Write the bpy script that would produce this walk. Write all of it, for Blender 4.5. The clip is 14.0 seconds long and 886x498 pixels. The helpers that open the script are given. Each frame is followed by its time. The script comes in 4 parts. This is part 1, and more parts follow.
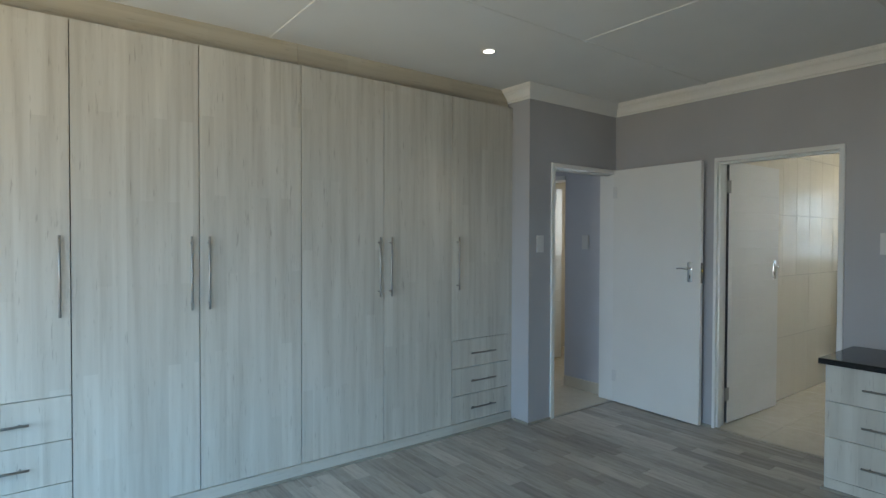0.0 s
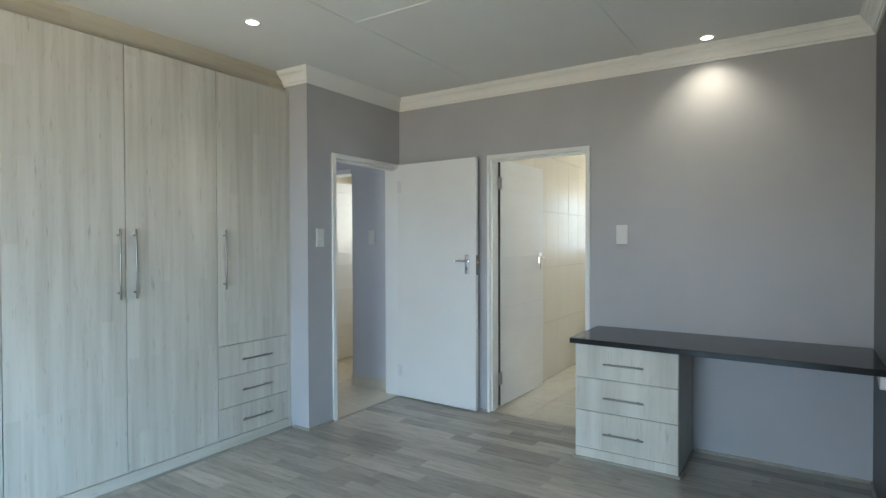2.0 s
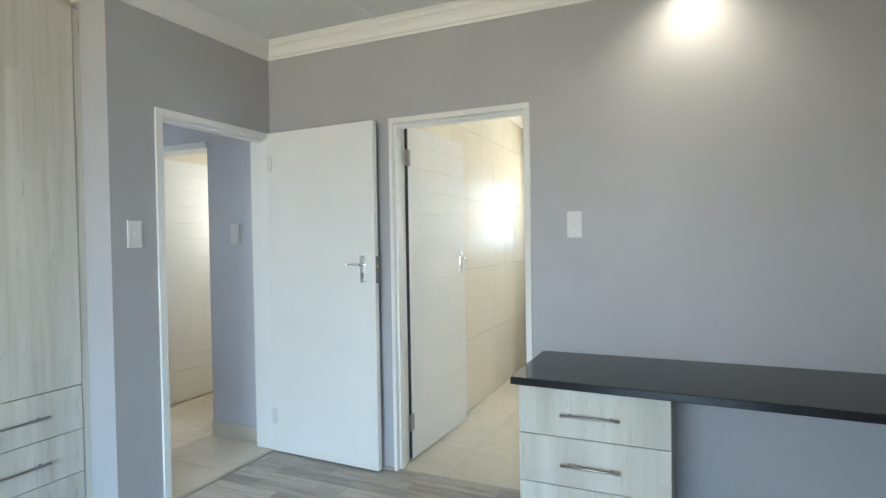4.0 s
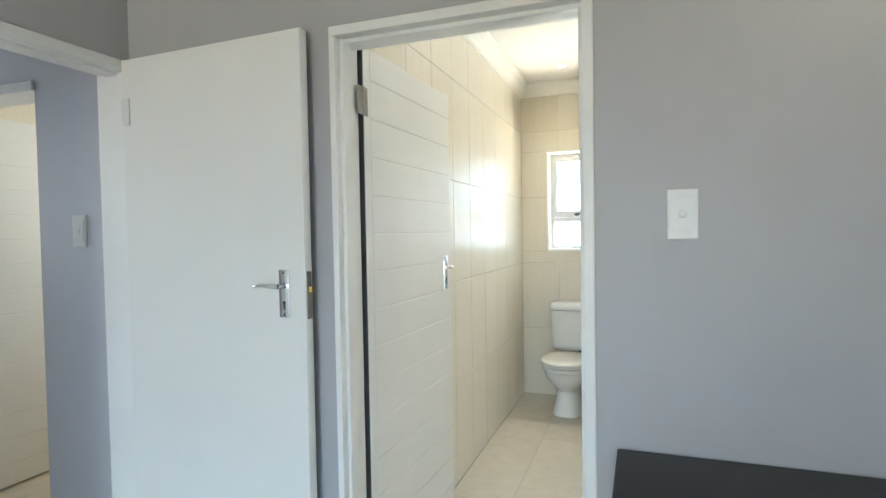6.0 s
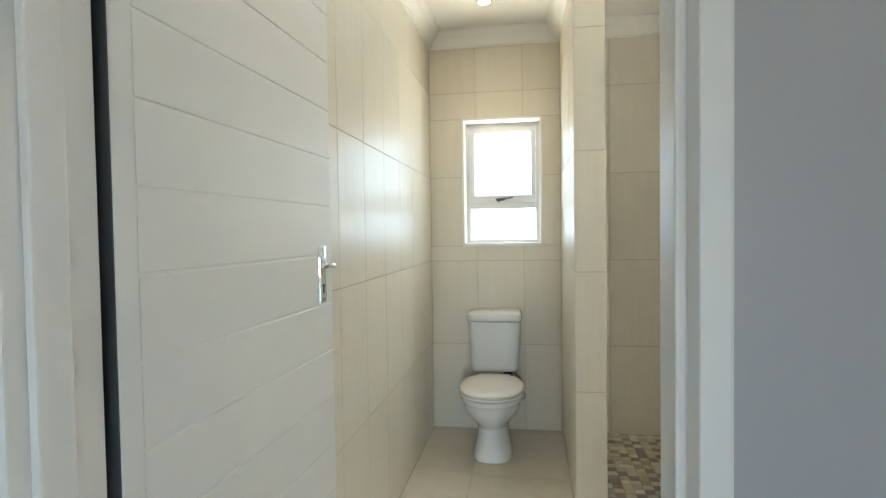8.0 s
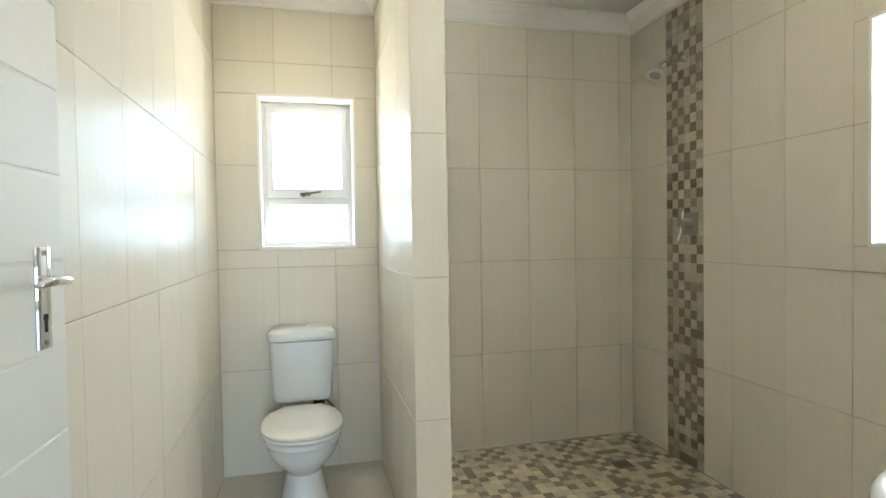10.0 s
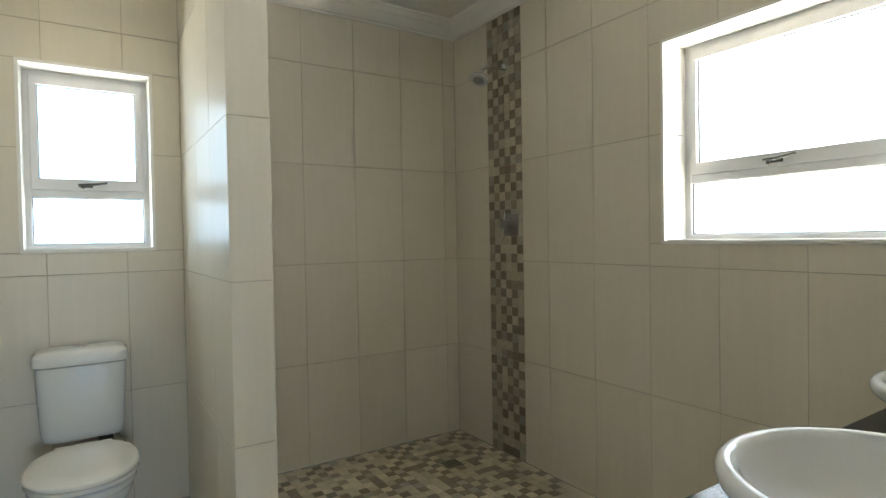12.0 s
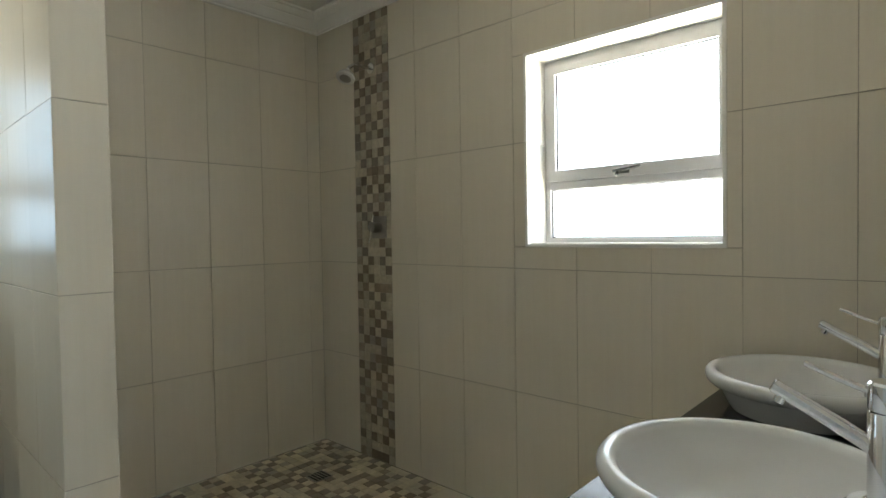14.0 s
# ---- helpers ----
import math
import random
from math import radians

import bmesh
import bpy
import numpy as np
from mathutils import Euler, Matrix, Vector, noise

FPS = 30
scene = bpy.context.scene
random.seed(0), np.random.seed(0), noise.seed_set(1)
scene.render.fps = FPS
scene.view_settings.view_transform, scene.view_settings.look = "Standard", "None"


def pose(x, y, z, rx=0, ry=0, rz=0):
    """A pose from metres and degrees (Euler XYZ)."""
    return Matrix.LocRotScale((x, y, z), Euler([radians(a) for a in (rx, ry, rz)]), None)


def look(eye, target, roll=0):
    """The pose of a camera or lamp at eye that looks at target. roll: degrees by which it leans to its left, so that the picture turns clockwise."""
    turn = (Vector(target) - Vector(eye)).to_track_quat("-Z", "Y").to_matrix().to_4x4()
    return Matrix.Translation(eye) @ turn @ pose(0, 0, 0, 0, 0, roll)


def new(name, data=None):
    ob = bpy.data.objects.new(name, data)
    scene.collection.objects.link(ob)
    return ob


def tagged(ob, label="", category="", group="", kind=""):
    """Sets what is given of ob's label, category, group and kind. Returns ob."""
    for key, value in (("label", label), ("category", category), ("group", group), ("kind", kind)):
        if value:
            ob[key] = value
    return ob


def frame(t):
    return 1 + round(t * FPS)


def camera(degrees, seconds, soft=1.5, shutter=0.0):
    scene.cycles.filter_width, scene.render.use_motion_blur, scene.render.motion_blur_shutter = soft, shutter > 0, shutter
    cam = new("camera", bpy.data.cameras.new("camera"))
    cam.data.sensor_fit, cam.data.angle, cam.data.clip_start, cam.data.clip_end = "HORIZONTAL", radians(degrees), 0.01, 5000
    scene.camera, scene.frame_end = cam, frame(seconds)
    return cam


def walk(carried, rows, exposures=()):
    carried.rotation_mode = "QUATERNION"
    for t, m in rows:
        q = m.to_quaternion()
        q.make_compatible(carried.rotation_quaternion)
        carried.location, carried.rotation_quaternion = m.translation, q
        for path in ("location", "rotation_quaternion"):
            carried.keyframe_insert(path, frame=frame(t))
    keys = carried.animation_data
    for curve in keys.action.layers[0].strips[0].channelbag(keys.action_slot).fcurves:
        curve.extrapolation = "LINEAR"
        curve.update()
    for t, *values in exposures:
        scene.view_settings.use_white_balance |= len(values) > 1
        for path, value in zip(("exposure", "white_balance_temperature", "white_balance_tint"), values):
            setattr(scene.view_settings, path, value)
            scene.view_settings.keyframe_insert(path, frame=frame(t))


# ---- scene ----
cam = camera(77.7, 14.0)

PATH = [
    (0, (0.188, 0.363, 1.433), (1.397, 1.955, 1.396), 0.17),
    (0.5, (0.199, 0.314, 1.426), (1.519, 1.816, 1.390), 0.17),
    (1, (0.220, 0.291, 1.414), (1.679, 1.660, 1.382), -0.02),
    (1.5, (0.307, 0.302, 1.394), (1.888, 1.527, 1.365), -0.09),
    (2, (0.470, 0.351, 1.371), (2.148, 1.439, 1.341), -0.17),
    (2.5, (0.661, 0.433, 1.350), (2.403, 1.414, 1.323), -0.37),
    (3, (0.933, 0.547, 1.341), (2.714, 1.458, 1.318), -0.59),
    (5.5, (2.478, 1.358, 1.371), (4.341, 2.083, 1.308), -1.02),
    (6, (2.759, 1.483, 1.373), (4.638, 2.166, 1.313), -0.99),
    (6.5, (3.046, 1.577, 1.353), (4.948, 2.193, 1.289), -1.08),
    (7, (3.317, 1.661, 1.332), (5.239, 2.213, 1.269), -1.03),
    (9.5, (4.214, 1.948, 1.264), (6.194, 1.676, 1.208), -0.82),
    (10, (4.283, 1.980, 1.268), (6.225, 1.504, 1.216), -0.92),
    (10.5, (4.317, 1.993, 1.260), (6.211, 1.350, 1.213), -0.94),
    (11, (4.353, 2.001, 1.259), (6.190, 1.213, 1.215), -0.93),
    (11.5, (4.402, 1.997, 1.248), (6.160, 1.044, 1.208), -0.94),
    (12, (4.440, 1.982, 1.241), (6.122, 0.901, 1.199), -0.97),
    (12.5, (4.496, 1.987, 1.246), (6.081, 0.767, 1.194), -0.90),
    (13, (4.511, 1.999, 1.252), (6.004, 0.669, 1.199), -0.85),
    (13.5, (4.512, 2.003, 1.257), (5.922, 0.586, 1.206), -0.87),
    (14, (4.511, 1.994, 1.260), (5.863, 0.522, 1.207), -0.90),
]
walk(cam, [(t, look(eye, target, roll)) for t, eye, target, roll in PATH],
     exposures=((0, -1.22, 6300, 10), (0.5, -1.12, 6300, 10), (1, -0.92, 6350, 10), (1.5, -0.75, 6350, 10), (2, -0.48, 6400, 10), (2.5, -0.25, 6400, 10), (3, -0.1, 6450, 10), (5.5, 0.08, 6500, 10), (6, -0.06, 6550, 10), (6.5, -0.26, 6600, 10), (7, -0.48, 6600, 10), (9.5, -0.16, 6350, 10), (10, -0.04, 6300, 10), (10.5, -0.22, 6300, 10), (11, -0.4, 6300, 10), (11.5, -0.62, 6250, 10), (12, -0.78, 6250, 10), (12.5, -0.95, 6250, 10), (14, -1.05, 6250, 10)))

# ---- world, sun, daylight and lamps ----
world = bpy.data.worlds.new("sky")
scene.world = world
world.use_nodes = True
sky = world.node_tree.nodes.new("ShaderNodeTexSky")
sky.sky_type, sky.sun_disc = "NISHITA", False
sky.sun_elevation, sky.sun_rotation = radians(62), radians(20)
world.node_tree.nodes["Background"].inputs["Strength"].default_value = 0.1
world.node_tree.links.new(sky.outputs[0], world.node_tree.nodes["Background"].inputs["Color"])


def lamp(name, kind, m, energy, color, **more):
    data = bpy.data.lights.new(name, kind)
    data.energy, data.color = energy, color
    if kind == "AREA":
        data.shape, data.size, data.size_y, data.spread = "RECTANGLE", more["size"], more["size_y"], radians(more.get("spread", 180))
    if kind == "SPOT":
        data.spot_size, data.spot_blend, data.shadow_soft_size = radians(more["cone"]), more["blend"], 0.03
    if kind == "SUN":
        data.angle = radians(0.5)
    ob = new(name, data)
    ob.matrix_world = m
    return ob


SUN = lamp("sun", "SUN", look((0, 0, 20), (3.0, -8.0, 0)), 3.0, (1.0, 0.95, 0.88))
# daylight through unseen bedroom windows behind the start, and the second room's assumed window
for place, aim, up, share, blue in (((-2.36, 1.6, 1.3), (0.9, 2.0, -1.7), (0.9, 1.9, 3.5), 1.03, (0.43, 0.71, 1.0)), ((-1.25, 0.03, 1.3), (1.0, 3.2, -1.2), (0.6, 3.0, 3.3), 0.40, (0.22, 0.59, 1.0))):
    lamp("bedroom_sky_light", "AREA", look(place, aim), 162 * share, blue, size=1.8, size_y=1.7, spread=100)
    lamp("bedroom_ground_light", "AREA", look((place[0] + 0.005, place[1] - 0.005, 0.9), up), 68 * share, (1.0, 0.82, 0.53), size=1.8, size_y=0.9, spread=112)
# added fill lamp at the closed end of the passage, which has no window
lamp("passage_daylight", "AREA", look((3.9, 5.9, 1.5), (4.0, 3.6, 0.8)), 25, (0.80, 0.88, 0.95), size=0.8, size_y=1.4)
lamp("second_room_daylight", "AREA", look((6.2, 4.0, 1.7), (4.6, 4.3, 1.3)), 16, (1.0, 0.90, 0.70), size=0.8, size_y=0.8)
# sunlit ground outside the bathroom windows, shining upwards through them
lamp("wide_window_ground_light", "AREA", look((5.44, -0.62, 0.82), (5.44, 1.3, 2.5)), 375, (1.0, 0.90, 0.67), size=1.6, size_y=0.7, spread=150)
lamp("toilet_window_ground_light", "AREA", look((8.03, 1.98, 0.80), (6.2, 2.05, 2.5)), 125, (1.0, 0.89, 0.68), size=1.2, size_y=1.1, spread=150)
LAMPS = [(2.50, 2.94, 2.605), (4.170, 0.832, 2.605), (6.908, 2.039, 2.587)]
for (lx, ly, lz), watts, cone in zip(LAMPS, (20, 27, 14), (100, 128, 125)):
    lamp("downlight_beam", "SPOT", look((lx, ly, lz - 0.02), (lx, ly + 1e-4, 0)), watts, (1.0, 0.92, 0.73), cone=cone, blend=1.0)
GLOW_TOILET, GLOW_WIDE = 8.8, 13.6

# ---- materials ----


def material(name, rough=0.5, metal=0.0, color=(0.8, 0.8, 0.8), coat=0.0):
    m = bpy.data.materials.new(name)
    m.use_nodes = True
    b = m.node_tree.nodes["Principled BSDF"]
    b.inputs["Roughness"].default_value, b.inputs["Metallic"].default_value = rough, metal
    b.inputs["Base Color"].default_value = (*color, 1)
    b.inputs["Coat Weight"].default_value = coat
    return m, m.node_tree.nodes, m.node_tree.links, b


def coords(n, l, scale, obj_random=False):
    c, mp = n.new("ShaderNodeTexCoord"), n.new("ShaderNodeMapping")
    mp.inputs["Scale"].default_value = scale
    l.new(c.outputs["Object"], mp.inputs["Vector"])
    if obj_random:
        info, mul = n.new("ShaderNodeObjectInfo"), n.new("ShaderNodeVectorMath")
        mul.operation = "SCALE"
        mul.inputs[0].default_value = (37.0, 53.0, 71.0)
        l.new(info.outputs["Random"], mul.inputs["Scale"])
        l.new(mul.outputs[0], mp.inputs["Location"])
    return mp


def noise_tex(n, l, mp, scale, detail=4.0, rough=0.55):
    t = n.new("ShaderNodeTexNoise")
    t.inputs["Scale"].default_value, t.inputs["Detail"].default_value, t.inputs["Roughness"].default_value = scale, detail, rough
    l.new(mp.outputs[0], t.inputs["Vector"])
    return t


def ramp(n, l, source, stops):
    r = n.new("ShaderNodeValToRGB")
    e = r.color_ramp.elements
    while len(e) < len(stops):
        e.new(0.5)
    for k, (pos, col) in zip(e, stops):
        k.position, k.color = pos, (*col, 1)
    l.new(source, r.inputs[0])
    return r


def mixed(n, l, a, b, fac, mode="MIX"):
    x = n.new("ShaderNodeMix")
    x.data_type, x.blend_type = "RGBA", mode
    if isinstance(fac, float):
        x.inputs[0].default_value = fac
    else:
        l.new(fac, x.inputs[0])
    for s, v in ((6, a), (7, b)):
        if isinstance(v, tuple):
            x.inputs[s].default_value = (*v, 1)
        else:
            l.new(v, x.inputs[s])
    return x


def bumped(n, l, b, height, strength, dist=0.002):
    u = n.new("ShaderNodeBump")
    u.inputs["Strength"].default_value, u.inputs["Distance"].default_value = strength, dist
    l.new(height, u.inputs["Height"])
    l.new(u.outputs[0], b.inputs["Normal"])


def paint(name, color, rough=0.5, vary=0.05, bump=0.25):
    m, n, l, b = material(name, rough)
    mp = coords(n, l, (1, 1, 1))
    big, fine = noise_tex(n, l, mp, 1.7, 5), noise_tex(n, l, mp, 140, 3)
    lo = tuple(c * (1 - vary) for c in color)
    hi = tuple(min(1, c * (1 + vary)) for c in color)
    r = ramp(n, l, big.outputs[0], [(0.3, lo), (0.7, hi)])
    l.new(r.outputs[0], b.inputs["Base Color"])
    bumped(n, l, b, fine.outputs[0], bump, 0.001)
    return m


def washed_wood(name, axis_scale, rough=0.42, tint=(1, 1, 1), along="z"):
    m, n, l, b = material(name, rough)
    mp = coords(n, l, axis_scale, True)
    streak, fine, patch = noise_tex(n, l, mp, 1.5, 7, 0.5), noise_tex(n, l, mp, 9.0, 5, 0.6), noise_tex(n, l, mp, 0.5, 2)
    t = lambda c: tuple(a * k for a, k in zip(c, tint))
    base = ramp(n, l, streak.outputs[0], [(0.25, t((0.505, 0.478, 0.41))), (0.42, t((0.585, 0.56, 0.492))), (0.58, t((0.63, 0.608, 0.54))), (0.8, t((0.665, 0.642, 0.575)))])
    dark = ramp(n, l, fine.outputs[0], [(0.28, (0.50, 0.48, 0.44)), (0.40, (1, 1, 1))])
    a = mixed(n, l, base.outputs[0], dark.outputs[0], 0.36, "MULTIPLY")
    shade = ramp(n, l, patch.outputs[0], [(0.3, (0.90, 0.90, 0.90)), (0.7, (1, 1, 1))])
    c = mixed(n, l, a.outputs[2], shade.outputs[0], 1.0, "MULTIPLY")
    # printed staves of slightly different tone, and short dark flecks along the grain
    free = coords(n, l, (1, 1, 1), True)
    part_, join = n.new("ShaderNodeSeparateXYZ"), n.new("ShaderNodeCombineXYZ")
    l.new(free.outputs[0], part_.inputs[0])
    l.new(part_.outputs["xyz".index(along)], join.inputs[0])
    across = n.new("ShaderNodeMath")
    across.operation = "ADD"
    rest_ = [k for k in range(3) if k != "xyz".index(along)]
    l.new(part_.outputs[rest_[0]], across.inputs[0])
    l.new(part_.outputs[rest_[1]], across.inputs[1])
    l.new(across.outputs[0], join.inputs[1])
    stave = n.new("ShaderNodeTexBrick")
    stave.inputs["Color1"].default_value, stave.inputs["Color2"].default_value = (0.90, 0.895, 0.885, 1), (1.03, 1.03, 1.03, 1)
    stave.inputs["Mortar"].default_value = (0.97, 0.97, 0.97, 1)
    for key, value in (("Scale", 1.0), ("Mortar Size", 0.0), ("Brick Width", 0.85), ("Row Height", 0.062)):
        stave.inputs[key].default_value = value
    l.new(join.outputs[0], stave.inputs["Vector"])
    d = mixed(n, l, c.outputs[2], stave.outputs["Color"], 0.85, "MULTIPLY")
    fl = coords(n, l, tuple({"z": (70, 70, 7), "x": (7, 70, 70)}[along]), True)
    fleck = ramp(n, l, noise_tex(n, l, fl, 1.0, 3, 0.6).outputs[0], [(0.27, (0.62, 0.60, 0.57)), (0.36, (1, 1, 1))])
    e = mixed(n, l, d.outputs[2], fleck.outputs[0], 0.75, "MULTIPLY")
    l.new(e.outputs[2], b.inputs["Base Color"])
    bumped(n, l, b, fine.outputs[0], 0.12, 0.001)
    return m


def plank_mat(name, island):
    m, n, l, b = material(name, 0.38)
    c = n.new("ShaderNodeTexCoord")
    mp = n.new("ShaderNodeMapping")
    mp.inputs["Scale"].default_value = (14, 1.6, 1)
    l.new(c.outputs["Object"], mp.inputs["Vector"])
    if island:
        src = n.new("ShaderNodeNewGeometry").outputs["Random Per Island"]
    else:
        src = n.new("ShaderNodeObjectInfo").outputs["Random"]
    mul = n.new("ShaderNodeVectorMath")
    mul.operation = "SCALE"
    mul.inputs[0].default_value = (41.0, 67.0, 0.0)
    l.new(src, mul.inputs["Scale"])
    l.new(mul.outputs[0], mp.inputs["Location"])
    tone = ramp(n, l, src, [(0.0, (0.245, 0.226, 0.20)), (0.3, (0.32, 0.297, 0.264)), (0.65, (0.375, 0.35, 0.312)), (1.0, (0.46, 0.43, 0.386))])
    g, f = noise_tex(n, l, mp, 2.2, 7, 0.65), noise_tex(n, l, mp, 9, 6, 0.7)
    gr = ramp(n, l, g.outputs[0], [(0.28, (0.60, 0.58, 0.55)), (0.52, (1.0, 1.0, 1.0)), (0.75, (1.18, 1.17, 1.15))])
    fr = ramp(n, l, f.outputs[0], [(0.32, (0.72, 0.70, 0.68)), (0.5, (1, 1, 1))])
    a = mixed(n, l, tone.outputs[0], gr.outputs[0], 0.9, "MULTIPLY")
    d = mixed(n, l, a.outputs[2], fr.outputs[0], 0.6, "MULTIPLY")
    l.new(d.outputs[2], b.inputs["Base Color"])
    rr = ramp(n, l, g.outputs[0], [(0.3, (0.42, 0.42, 0.42)), (0.7, (0.28, 0.28, 0.28))])
    l.new(rr.outputs[0], b.inputs["Roughness"])
    bumped(n, l, b, f.outputs[0], 0.12, 0.001)
    return m


def tile_mat(name, lo, hi, rough, scale=(34, 1.1, 1), wave=0.06):
    m, n, l, b = material(name, rough)
    mp = coords(n, l, scale, True)
    g = noise_tex(n, l, mp, 2.0, 6, 0.6)
    r = ramp(n, l, g.outputs[0], [(0.28, lo), (0.72, hi)])
    info = n.new("ShaderNodeObjectInfo")
    each = ramp(n, l, info.outputs["Random"], [(0.0, (0.95, 0.95, 0.94)), (1.0, (1, 1, 1))])
    c = mixed(n, l, r.outputs[0], each.outputs[0], 1.0, "MULTIPLY")
    l.new(c.outputs[2], b.inputs["Base Color"])
    mp2 = coords(n, l, (1, 1, 1), True)
    w, f = noise_tex(n, l, mp2, 5.0, 2), noise_tex(n, l, mp, 9.0, 3)
    s = n.new("ShaderNodeMath")
    s.operation = "MULTIPLY_ADD"
    s.inputs[1].default_value = 0.08
    l.new(f.outputs[0], s.inputs[0])
    l.new(w.outputs[0], s.inputs[2])
    bumped(n, l, b, s.outputs[0], wave, 0.02)
    return m


def mosaic_mat(name, island, tones):
    m, n, l, b = material(name, 0.32)
    src = n.new("ShaderNodeNewGeometry").outputs["Random Per Island"] if island else n.new("ShaderNodeObjectInfo").outputs["Random"]
    r = ramp(n, l, src, tones)
    r.color_ramp.interpolation = "CONSTANT"
    mp = coords(n, l, (1, 1, 1), not island)
    g = noise_tex(n, l, mp, 40, 5)
    v = ramp(n, l, g.outputs[0], [(0.3, (0.75, 0.74, 0.72)), (0.65, (1.08, 1.07, 1.05))])
    c = mixed(n, l, r.outputs[0], v.outputs[0], 0.8, "MULTIPLY")
    l.new(c.outputs[2], b.inputs["Base Color"])
    bumped(n, l, b, g.outputs[0], 0.25, 0.002)
    return m


def metal_mat(name, color, rough):
    m, n, l, b = material(name, rough, 1.0, color)
    mp = coords(n, l, (1, 1, 1))
    g = noise_tex(n, l, mp, 60, 4)
    r = ramp(n, l, g.outputs[0], [(0.3, (rough * 0.8,) * 3), (0.7, (min(1, rough * 1.3),) * 3)])
    l.new(r.outputs[0], b.inputs["Roughness"])
    return m


def granite_mat(name):
    m, n, l, b = material(name, 0.12)
    b.inputs["Specular IOR Level"].default_value = 0.24
    mp = coords(n, l, (1, 1, 1))
    v, g = noise_tex(n, l, mp, 260, 3, 0.7), noise_tex(n, l, mp, 35, 4)
    r = ramp(n, l, v.outputs[0], [(0.45, (0.010, 0.010, 0.011)), (0.66, (0.030, 0.030, 0.031)), (0.74, (0.09, 0.09, 0.092))])
    l.new(r.outputs[0], b.inputs["Base Color"])
    rr = ramp(n, l, g.outputs[0], [(0.3, (0.09,) * 3), (0.7, (0.17,) * 3)])
    l.new(rr.outputs[0], b.inputs["Roughness"])
    return m


def glow_mat(name, color, strength):
    m = bpy.data.materials.new(name)
    m.use_nodes = True
    n, l = m.node_tree.nodes, m.node_tree.links
    n.remove(n["Principled BSDF"])
    e = n.new("ShaderNodeEmission")
    e.inputs[0].default_value, e.inputs[1].default_value = (*color, 1), strength
    l.new(e.outputs[0], n["Material Output"].inputs[0])
    return m


WALL = paint("lilac_grey_paint", (0.400, 0.401, 0.415), 0.45)
HALL = paint("hall_grey_paint", (0.50, 0.51, 0.55), 0.5)
ACCENT = paint("charcoal_paint", (0.085, 0.092, 0.105), 0.45, 0.08)
CEIL = paint("ceiling_white", (0.70, 0.705, 0.685), 0.7, 0.03)
BCEIL = paint("bathroom_ceiling_white", (0.83, 0.82, 0.79), 0.7, 0.03)
PLASTER = paint("cornice_white", (0.81, 0.80, 0.765), 0.55, 0.03, 0.1)
DOORW = paint("door_enamel", (0.72, 0.715, 0.685), 0.32, 0.03, 0.06)
STEELW = paint("frame_enamel", (0.74, 0.74, 0.72), 0.35, 0.04, 0.06)
WOOD = washed_wood("washed_wood_upright", (19, 19, 0.9))
# WOODX is tinted darker than WOODP: the filler board's shade put into colour
WOODX = washed_wood("washed_wood_level_shaded", (0.75, 13, 13), tint=(0.87, 0.84, 0.77), along="x")
WOODP = washed_wood("washed_wood_plinth", (0.75, 13, 13), along="x")
WOODD = washed_wood("washed_wood_desk", (13, 9, 0.75))
# light carcass boards coloured near-black, so the door gaps read as shaded
GAP_SHADE = paint("carcass_gap_shade", (0.10, 0.10, 0.095), 0.5)
PLANK, PLANKS = plank_mat("grey_laminate", False), plank_mat("grey_laminate_joined", True)
BEAD = washed_wood("grey_beading", (8, 8, 8), tint=(0.55, 0.53, 0.5))
TILE = tile_mat("cream_wall_tile", (0.684, 0.634, 0.533), (0.716, 0.667, 0.565), 0.34, (19, 0.8, 1), 0.17)
FTILE = tile_mat("cream_floor_tile", (0.57, 0.52, 0.43), (0.63, 0.585, 0.49), 0.2, (6, 6, 6), 0.03)
GROUT = paint("grey_grout", (0.40, 0.365, 0.305), 0.85, 0.12)
MGROUT = paint("mosaic_grout", (0.34, 0.31, 0.26), 0.85, 0.12)
BROWN = [(0.0, (0.185, 0.150, 0.115)), (0.34, (0.235, 0.197, 0.152)), (0.6, (0.205, 0.182, 0.153)), (0.85, (0.31, 0.262, 0.20))]
BEIGE = [(0.0, (0.47, 0.43, 0.335)), (0.28, (0.55, 0.505, 0.40)), (0.52, (0.39, 0.36, 0.285)), (0.72, (0.45, 0.41, 0.318)), (0.90, (0.32, 0.30, 0.26))]
MOS = [mosaic_mat("brown_mosaic_stone", False, BROWN), mosaic_mat("beige_mosaic_stone", False, BEIGE)]
MOSS = [mosaic_mat("brown_mosaic_joined", True, BROWN), mosaic_mat("beige_mosaic_joined", True, BEIGE)]
# BEIGE brightened about 1.2 times, making up for dim light on the floor
LIT_BEIGE = [(0.0, (0.56, 0.51, 0.39)), (0.28, (0.66, 0.605, 0.47)), (0.52, (0.46, 0.42, 0.33)), (0.72, (0.54, 0.49, 0.375)), (0.90, (0.38, 0.352, 0.30))]
LIT_STONE, LIT_STONES = mosaic_mat("lit_beige_stone", False, LIT_BEIGE), mosaic_mat("lit_beige_joined", True, LIT_BEIGE)
CHROME = metal_mat("chrome", (0.78, 0.79, 0.81), 0.05)
STEEL = metal_mat("brushed_steel", (0.33, 0.32, 0.30), 0.38)
LOCKF = metal_mat("dark_lock_face", (0.20, 0.19, 0.17), 0.38)
BRASS = metal_mat("brass", (0.83, 0.62, 0.20), 0.25)
GRANITE = granite_mat("black_granite")
CERAMIC = paint("white_ceramic", (0.71, 0.715, 0.705), 0.06, 0.01, 0.0)
